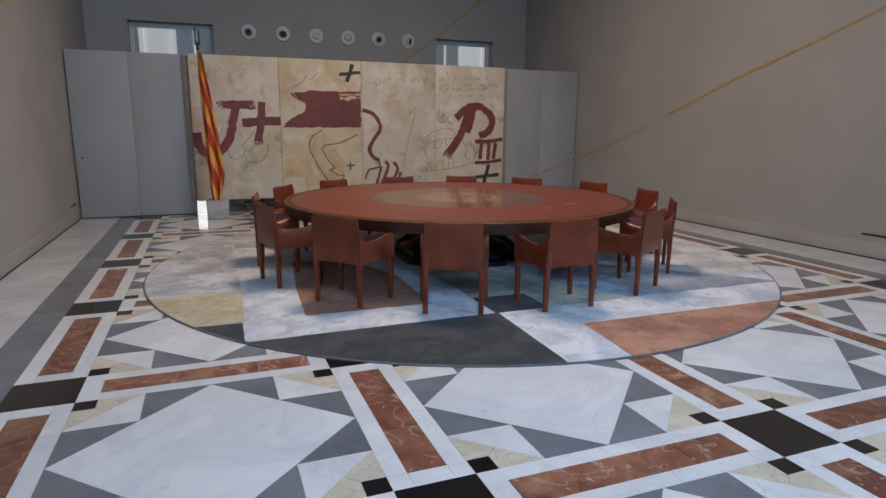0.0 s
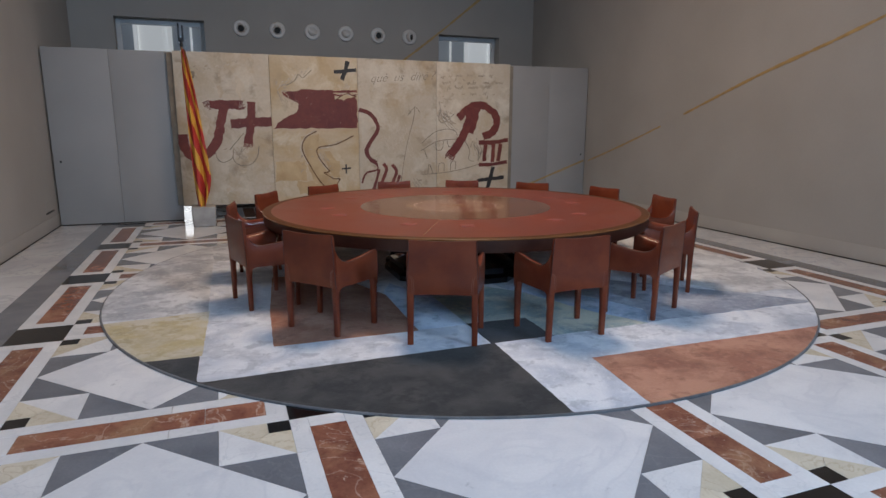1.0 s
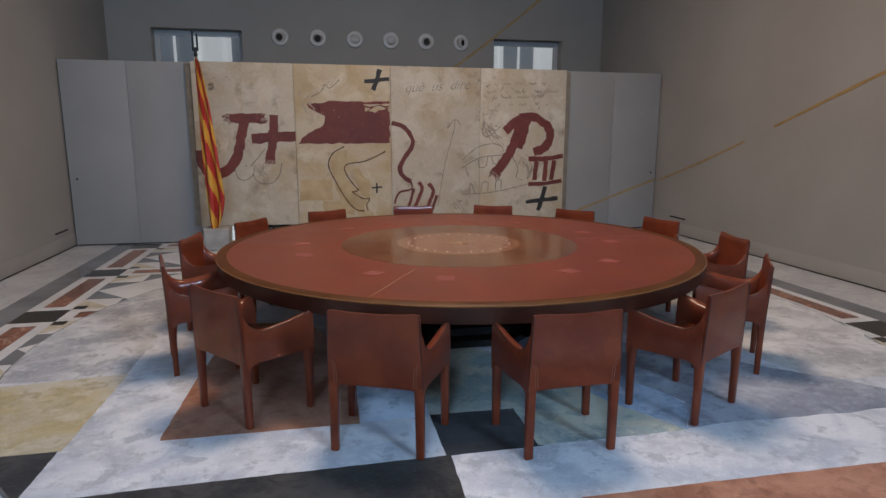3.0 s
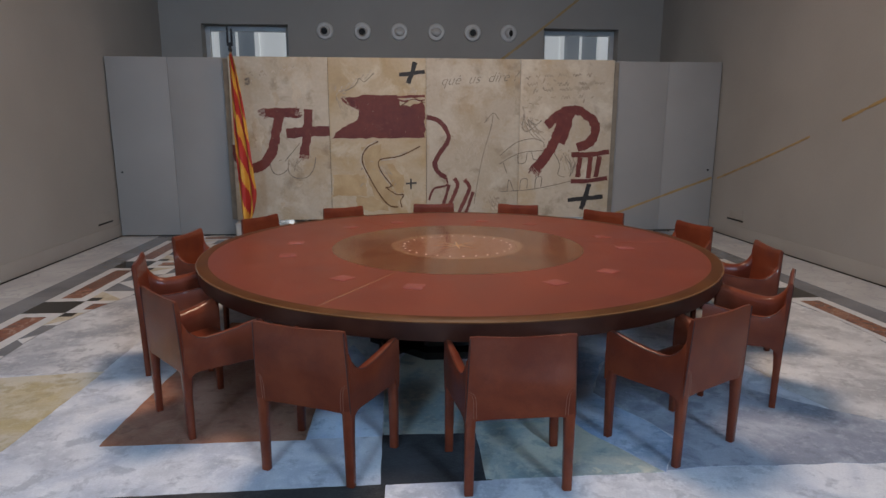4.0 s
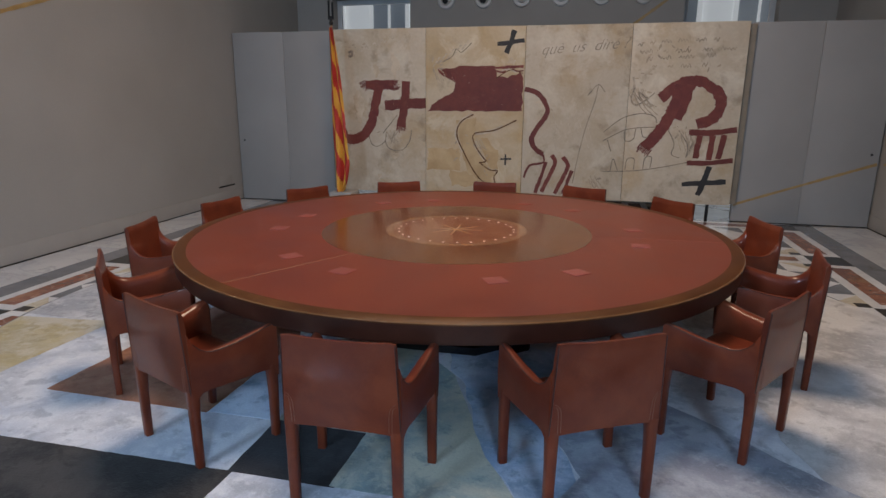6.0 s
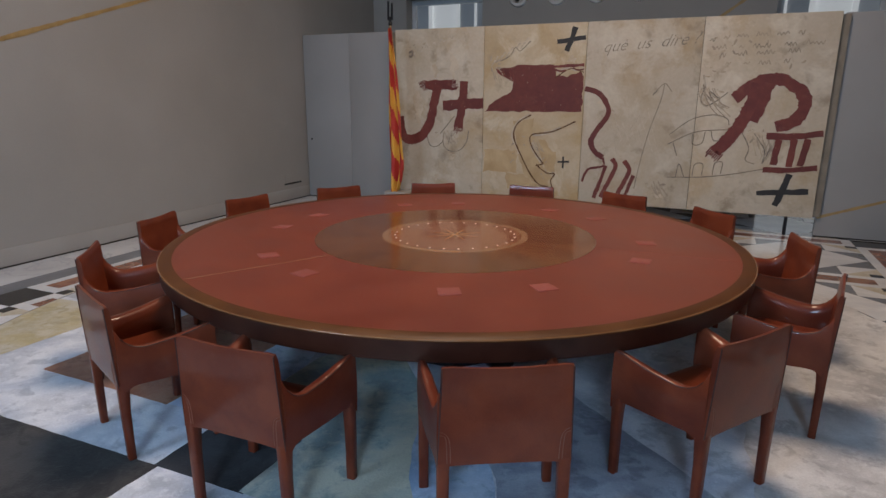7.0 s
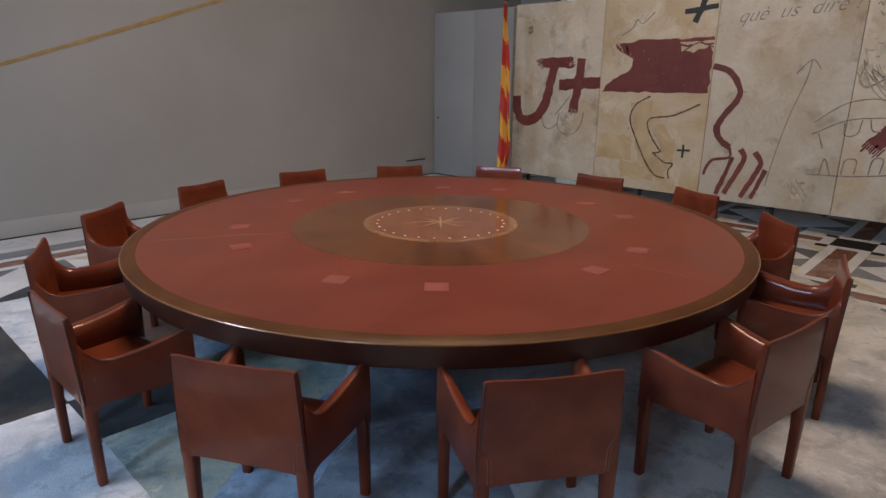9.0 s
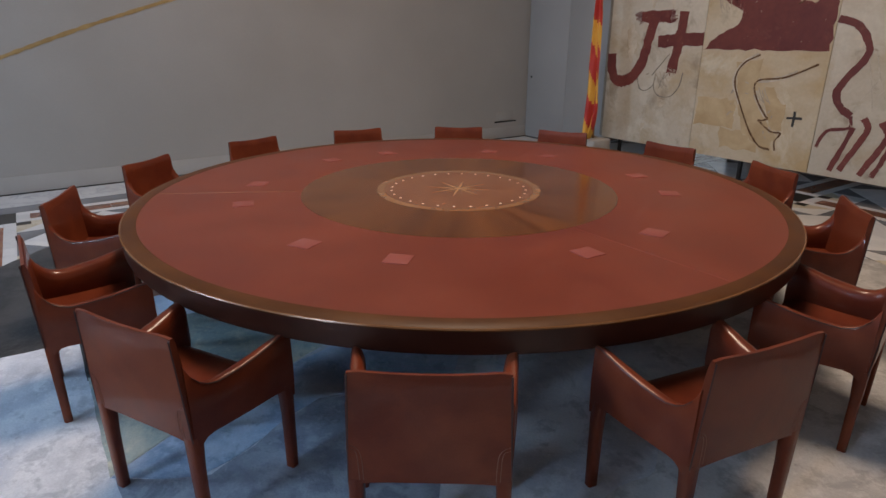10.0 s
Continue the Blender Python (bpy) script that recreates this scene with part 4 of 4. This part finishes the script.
def make_chair():
    chair = empty("leather_armchair")

    def back_mid(u, v):
        w = 0.259 - 0.014 * v
        x = (2 * u - 1) * w
        e = abs(2 * u - 1)
        top = 0.789 + 0.013 * e ** 2 - 0.006 * max(0.0, e - 0.9) / 0.1
        low = 0.392 - 0.012 * (2 * u - 1) ** 4
        z = low + (top - low) * v
        y = -0.249 - 0.021 * v - 0.007 * (1 - (2 * u - 1) ** 2) * math.sin(math.pi * min(1, v * 0.9 + 0.1))
        return x, y, z

    def thick(u, v):
        return 0.016 - 0.008 * (max(0, v - 0.9) / 0.1) ** 2 + 0.010 * (1 - v)

    def outer(u, v):
        x, y, z = back_mid(u, v)
        return x, y - thick(u, v) * 0.5, z

    def inner(u, v):
        x, y, z = back_mid(u, v)
        return x, y + thick(u, v), z

    part("backrest", shell(outer, inner, 14, 16), LEATHER, chair, sharp=55)
    # stitched seams on the outer corners of the back
    for s in (-1, 1):
        rings = []
        for i in range(13):
            v = 0.02 + 0.97 * i / 12
            x, y, z = back_mid(0.5 + 0.5 * s, v)
            c = Vector((x - s * 0.001, y - 0.010, z))
            rings.append([tuple(c + Vector((0.0035 * math.cos(a), 0.0035 * math.sin(a), 0))) for a in (0, 1.57, 3.14, 4.71)])
        part("piping", loft(rings), SEAM, chair)

    # stitched seams that curve from the back's edge down along each rear leg
    for s in (-1, 1):
        for shift in (0.0, 0.013):
            rings = []
            for p in smooth_line([(0.250, 0.536 - shift), (0.232, 0.528 - shift), (0.217 + shift * 0.7, 0.508 - shift), (0.211 + shift, 0.470), (0.209 + shift, 0.400)], 6):
                v = (p.y - 0.385) / 0.41
                u = 0.5 + 0.5 * s * p.x / (0.259 - 0.014 * v)
                c = Vector(outer(min(1.0, max(0.0, u)), v))
                rings.append([(c.x + 0.0013 * math.cos(a), c.y + 0.0016 * math.sin(a), p.y) for a in (0, 1.57, 3.14, 4.71)])
            part("stitching", loft(rings), THREAD, chair, "pale waxed thread seam")

    def seat_top(u, v):
        x = (2 * u - 1) * (0.232 + 0.02 * v)
        y = -0.235 + 0.415 * v
        dip = 0.014 * math.sin(math.pi * u) * math.sin(math.pi * v)
        return x, y, 0.452 - dip - 0.03 * max(0, v - 0.9) / 0.1

    part("seat", shell(seat_top, lambda u, v: (seat_top(u, v)[0], seat_top(u, v)[1], 0.395), 12, 12), LEATHER, chair, sharp=50)

    for s in (-1, 1):
        rings = []
        ys = [-0.252, -0.228, -0.20, -0.17, -0.13, -0.08, -0.02, 0.04, 0.10, 0.145, 0.175, 0.193, 0.202]
        for y in ys:
            k = (y + 0.252) / 0.454
            xo = 0.257 + 0.054 * k + 0.006 * math.sin(math.pi * k)
            zt = arm_height(y)
            end = max(0.0, abs(y + 0.025) - 0.15) / 0.070
            zb = 0.388 - 0.05 * min(1, end) ** 2
            roll = 0.036 + 0.020 * math.sin(math.pi * min(1, max(0, k)))
            taper = 0.60 if y > 0.198 else 1.0
            low = 0.445
            rings.append([(s * xo, y, zb), (s * (xo + 0.004), y, (zb + zt) / 2), (s * xo, y, zt - 0.010), (s * (xo - 0.004), y, zt - 0.002), (s * (xo - 0.012), y, zt),
                          (s * (xo - roll * 0.75 * taper), y, zt - 0.006), (s * (xo - roll * taper), y, zt - 0.022), (s * (xo - (roll + 0.008) * taper), y, zt - 0.05),
                          (s * (xo - (roll + 0.010) * taper), y, low), (s * (xo - 0.03 * taper), y, zb)])
        part("armrest", loft(rings), LEATHER, chair, sharp=55)
        # seam along the arm's outer edge
        rings = []
        for y in ys[1:]:
            k = (y + 0.252) / 0.454
            c = Vector((s * (0.257 + 0.054 * k + 0.006 * math.sin(math.pi * k) - 0.002), y, arm_height(y) - 0.004))
            rings.append([tuple(c + Vector((0.003 * math.cos(a), 0, 0.003 * math.sin(a)))) for a in (0, 1.57, 3.14, 4.71)])
        part("piping", loft(rings), SEAM, chair)
        for y0, y1, x0, lean in ((-0.264, -0.220, 0.2395, 0.004), (0.157, 0.201, 0.2895, -0.006)):
            rings = []
            for z in (0.0, 0.06, 0.15, 0.25, 0.33, 0.40):
                t = z / 0.40
                g = 0.004 * (1 - t)
                wx = 0.040 + 0.006 * t
                yy0, yy1 = y0 + g + lean * (1 - t), y1 - g + lean * (1 - t)
                fl = 0.012 * max(0, t - 0.7) / 0.3
                if y0 < 0:
                    yy1 += fl
                else:
                    yy0 -= fl
                a, b = x0 - 0.022 - (wx - 0.04), x0 + 0.0205
                c = 0.006
                ring = [(a + c, yy0), (b - c, yy0), (b, yy0 + c), (b, yy1 - c), (b - c, yy1), (a + c, yy1), (a, yy1 - c), (a, yy0 + c)]
                rings.append([(s * px, py, z) for px, py in ring])
            leg = part("leg", loft(rings), LEATHER, chair, sharp=50)
            foot = box(s * (x0 + 0.002), s * (x0 + 0.016), y0 + 0.008 + lean, y1 - 0.008 + lean, -0.002, 0.001)
            part("glide", foot, DARK, leg)
    return tagged(chair, "reddish-brown saddle leather armchair drawn up to the round table", "chair", group="chairs round the table")


first = make_chair()
BACKS = [(-88.9, 2.493, 0.0), (-63.1, 2.487, 1.6), (-37.5, 2.492, 2.2), (-11.9, 2.505, 1.6), (14.5, 2.48, -0.6), (40.5, 2.39, 0.8), (66.4, 2.41, -1.0), (91.2, 2.35, 0.6), (118.6, 2.375, -0.8),
         (144.6, 2.38, 1.0), (170.1, 2.405, 0.0), (195.8, 2.455, -1.0), (221.8, 2.488, -1.4), (246.65, 2.492, 0.2)]
for k, (a, back, tw) in enumerate(BACKS):
    r = back - 0.278
    m = pose(2.868 + r * math.cos(radians(a)), 6.985 + r * math.sin(radians(a)), 0.0165, 0, 0, a + 90 + tw)
    if k == 0:
        first.matrix_world = m
    else:
        copy_thing(first, m)


# ---------------------------------------------------------------- the flag
stand = empty("flag_stand", 0.14, 11.27, 0)
bm = box(-0.185, 0.185, -0.185, 0.185, 0.0, 0.33, 0.035, seg=3)
for v in bm.verts:
    k = 1 - 0.05 * (1 - v.co.z / 0.33)
    v.co.x, v.co.y = v.co.x * k, v.co.y * k
part("base_block", bm, CONCRETE, stand)
tagged(stand, "rough grey stone block holding the flagpole", "flag stand")
flag = empty("flag", 0.14, 11.27, 0.33)
tagged(flag, "red and yellow striped flag hanging on its pole", "flag")
LEAN = Vector((-0.15, 0.06, 2.47))


def pole_ring(p, r, n=16):
    return [(p.x + r * math.cos(2 * math.pi * i / n), p.y + r * math.sin(2 * math.pi * i / n), p.z) for i in range(n)]


part("pole", loft([pole_ring(LEAN * t, 0.017) for t in (0, 0.5, 1.0)]), POLE, flag, "turned wooden pole")
fin = bmesh.new()
base = LEAN
loft([pole_ring(base + Vector((0, 0, z)), r) for z, r in ((0, 0.02), (0.03, 0.032), (0.06, 0.02), (0.10, 0.026))], fin)
for s, hgt in ((-1, 0.27), (1, 0.24)):
    loft([[(base.x + s * 0.030 + dx - 0.006 * s * z, base.y + dy, base.z + 0.08 + z) for dx, dy in ((-0.013, -0.01), (0.013, -0.01), (0.013, 0.01), (-0.013, 0.01))] for z in (0.0, 0.1, 0.2, hgt)], fin)
box(base.x - 0.03, base.x + 0.03, base.y - 0.008, base.y + 0.008, base.z + 0.10, base.z + 0.13, 0, fin)
part("finial", fin, IRON, flag, "dark forked metal finial")


def cloth(u, v, off):
    """v runs down the hanging cloth, u across its gathered folds."""
    top = LEAN * 0.985
    p = top * (1 - v) + Vector((-0.02, -0.05, 0.02)) * v
    wide = 0.045 + 0.25 * v ** 0.6
    if v > 0.80:
        wide *= 1 - 0.75 * ((v - 0.80) / 0.20) ** 1.5 * (0.4 + 0.6 * u)
    x = p.x + (u - 0.28) * wide
    fold = (0.022 + 0.035 * v) * math.sin(u * 11 + v * 2.2 + 0.6 * math.sin(v * 7)) + 0.012 * math.sin(u * 23 + v * 9)
    return Vector((x, p.y - 0.045 - 0.03 * v + fold + off, p.z - 0.12 * v * u * (1 - u)))


NU, NV = 44, 60
bm = shell(lambda u, v: cloth(u, v, -0.0015), lambda u, v: cloth(u, v, 0.0015), NU, NV)
me_faces = list(bm.faces)
for i, f in enumerate(me_faces):
    c = f.calc_center_median()
    if i < 2 * NU * NV:
        k = i % (NU * NV)
        u, v = (k // NV) / NU, (k % NV) / NV
        s = u * 3.0 - v * 6.0 + 0.20 * math.sin(u * 9)
        f.material_index = 1 if (s * 0.575) % 1.0 > 0.46 else 0
part("cloth", bm, [FLAG_YELLOW, FLAG_RED], flag, "gathered red and yellow striped cloth", 70)


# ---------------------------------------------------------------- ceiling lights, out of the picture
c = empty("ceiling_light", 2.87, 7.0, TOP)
# frame assumed; only the warm light above the table is inferred
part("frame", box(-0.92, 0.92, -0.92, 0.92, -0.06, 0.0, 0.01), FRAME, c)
tagged(c, "unseen ceiling light, its flat square pale frame assumed", "ceiling light")


# ---------------------------------------------------------------- outside the windows
def house(name, y, face):
    h = empty(name, 2.9, y, -0.5)
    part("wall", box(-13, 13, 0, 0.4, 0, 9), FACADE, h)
    for x in range(-11, 12, 2):
        for z in (3.3, 6.2):
            w = part("window", box(x - 0.5, x + 0.5, -0.03 * face if face > 0 else 0.4, 0.0 if face > 0 else 0.43, z, z + 2.3), FACADE_GLASS, h)
            fr = bmesh.new()
            y0, y1 = (-0.10, -0.032) if face > 0 else (0.432, 0.50)
            for a, b, c, d in ((-0.62, -0.5, -0.1, 2.4), (0.5, 0.62, -0.1, 2.4), (-0.5, 0.5, 2.3, 2.4), (-0.5, 0.5, -0.1, 0.0), (-0.03, 0.03, 0.0, 2.3)):
                box(x + a, x + b, y0, y1, z + c, z + d, 0, fr)
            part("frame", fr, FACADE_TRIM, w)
    # added glowing panel at ground level, not a known part of the building
    part("arcade", box(-3.75, -2.0, -0.12, -0.004, 0, 2.6), GLOW_PANEL, h, "added glowing panel for the bright reflections in the floor")
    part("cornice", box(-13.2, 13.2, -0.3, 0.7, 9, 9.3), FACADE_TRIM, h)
    tagged(h, "pale glowing building facade across the street behind the window", "building")


house("far_building", 20.5, 1)
ground = part("ground", box(-60, 60, -60, 80, -0.60, -0.50), SLAB)
tagged(ground, "pale paved ground outside the hall", "ground", kind="structure")


# ---------------------------------------------------------------- the inlaid marble floor
floor = tagged(part("floor", box(XL - 0.3, XR + 0.3, YN - 0.45, YF + 0.45, -0.10, -0.004), GROUT), "polished inlaid marble floor in white, grey, red and black", "floor", kind="structure")
P, BAND = 1.885, 0.40
COLS = [2.78 + P * k for k in range(-2, 3)]
ROWS_Y = [2.265 + P * k for k in range(-1, 7)]
IN = (P - BAND) / 2
G = 0.0012
SHARED = {}


def stone(name, key, pts, material, x, y, rz=0.0):
    """One piece of stone, its mesh shared by all alike, unless the rug hides it."""
    c, s = math.cos(radians(rz)), math.sin(radians(rz))
    if all(math.hypot(x + c * px - s * py - CX, y + s * px + c * py - CY) < 3.25 for px, py in pts):
        return
    if key not in SHARED:
        m = Vector((sum(p[0] for p in pts) / len(pts), sum(p[1] for p in pts) / len(pts)))
        inset = []
        for p in pts:
            d = Vector(p) - m
            inset.append(tuple(m + d * max(0.5, 1 - 1.6 * G / max(d.length, 0.01))))
        SHARED[key] = finish(name, prism(inset, -0.02, 0.0), material)
    ob = new(name, SHARED[key])
    ob.parent = floor
    ob.matrix_world = pose(x, y, random.uniform(-0.0003, 0.0003), 0, 0, rz)


def rect(a, b, c, d):
    return [(a, c), (b, c), (b, d), (a, d)]


L = IN
SB = 0.12
HB = BAND / 2
RED_W = 0.10
END = 0.115
for cx in COLS:
    for ry in ROWS_Y:
        stone("black_tile", "bt", rect(-HB, HB, -HB, HB), BLACK, cx, ry)


def band(x, y, rz, split):
    """The band between two black tiles: a red bar of two stones framed in white."""
    for a, b, c, d, key in ((-L, L, RED_W, HB, "s1"), (-L, L, -HB, -RED_W, "s2")):
        k = 0.12 + 0.5 * split
        stone("white_strip", key + "a%.1f" % split, rect(a, k, c, d), STRIP, x, y, rz)
        stone("white_strip", key + "b%.1f" % split, rect(k, b, c, d), STRIP, x, y, rz)
    stone("white_end", "e1", rect(-L, -L + END, -RED_W, RED_W), STRIP, x, y, rz)
    stone("white_end", "e2", rect(L - END, L, -RED_W, RED_W), STRIP, x, y, rz)
    k = 0.3 - split
    stone("red_bar", "r1%.1f" % split, rect(-L + END, k, -RED_W, RED_W), REDM, x, y, rz)
    stone("red_bar", "r2%.1f" % split, rect(k, L - END, -RED_W, RED_W), REDM, x, y, rz)


random.seed(11)
for i, cx in enumerate(COLS):
    for ry in ROWS_Y[:-1]:
        band(cx, ry + P / 2, 90, random.choice((0.0, 0.2, 0.5)))
for cx in COLS[:-1]:
    for ry in ROWS_Y:
        band(cx + P / 2, ry, 0, random.choice((0.0, 0.2, 0.5)))
for cx in COLS[:-1]:
    for ry in ROWS_Y[:-1]:
        x, y = cx + P / 2, ry + P / 2
        stone("diamond_slab", "dia", [(-L, 0), (0, -L), (L, 0), (0, L)], WHITE, x, y)
        for q in range(4):
            rz = 90 * q
            stone("small_black_tile", "sb", rect(-L, -L + SB, -L, -L + SB), BLACK, x, y, rz)
            stone("cream_tile", "cr1", [(-L + SB, -L), (-L / 2, -L), (-3 * L / 4, -3 * L / 4), (-L + SB, -L + SB)], CREAM, x, y, rz)
            stone("cream_tile", "cr2", [(-L, -L + SB), (-L + SB, -L + SB), (-3 * L / 4, -3 * L / 4), (-L, -L / 2)], CREAM, x, y, rz)
            stone("white_triangle", "wt", [(-L / 2, -L), (-L / 2, -L / 2), (-L, -L / 2)], STRIP, x, y, rz)
            stone("grey_triangle", "gt1", [(-L / 2, -L), (0, -L), (-L / 2, -L / 2)], GREY, x, y, rz)
            stone("grey_triangle", "gt2", [(-L, -L / 2), (-L / 2, -L / 2), (-L, 0)], GREY, x, y, rz)
# borders along the walls
e0, e1 = COLS[0] - HB, COLS[-1] + HB
y = ROWS_Y[0] - HB
while y < YF - 0.1:
    for a, b, m, key in ((e0 - 0.27, e0, GREY, "bw"), (XL + 0.02, e0 - 0.27, SLAB, "sw"), (e1, e1 + 0.27, GREY, "be"), (e1 + 0.27, XR - 0.02, SLAB, "se")):
        stone("grey_border" if m is GREY else "pale_slab", key, rect(a, b, 0, 1.16), m, 0, y)
    y += 1.16
for k in range(7):
    stone("pale_slab", "ps", rect(0, 1.13, 0, 0.72), SLAB, e0 + 1.1286 * k, ROWS_Y[-1] + HB)
for j in range(3):
    for k in range(9):
        stone("pale_slab", "pn", rect(0, 1.09, 0, 1.16), SLAB, XL + 1.0944 * k, ROWS_Y[0] - HB - 1.16 * (j + 1))
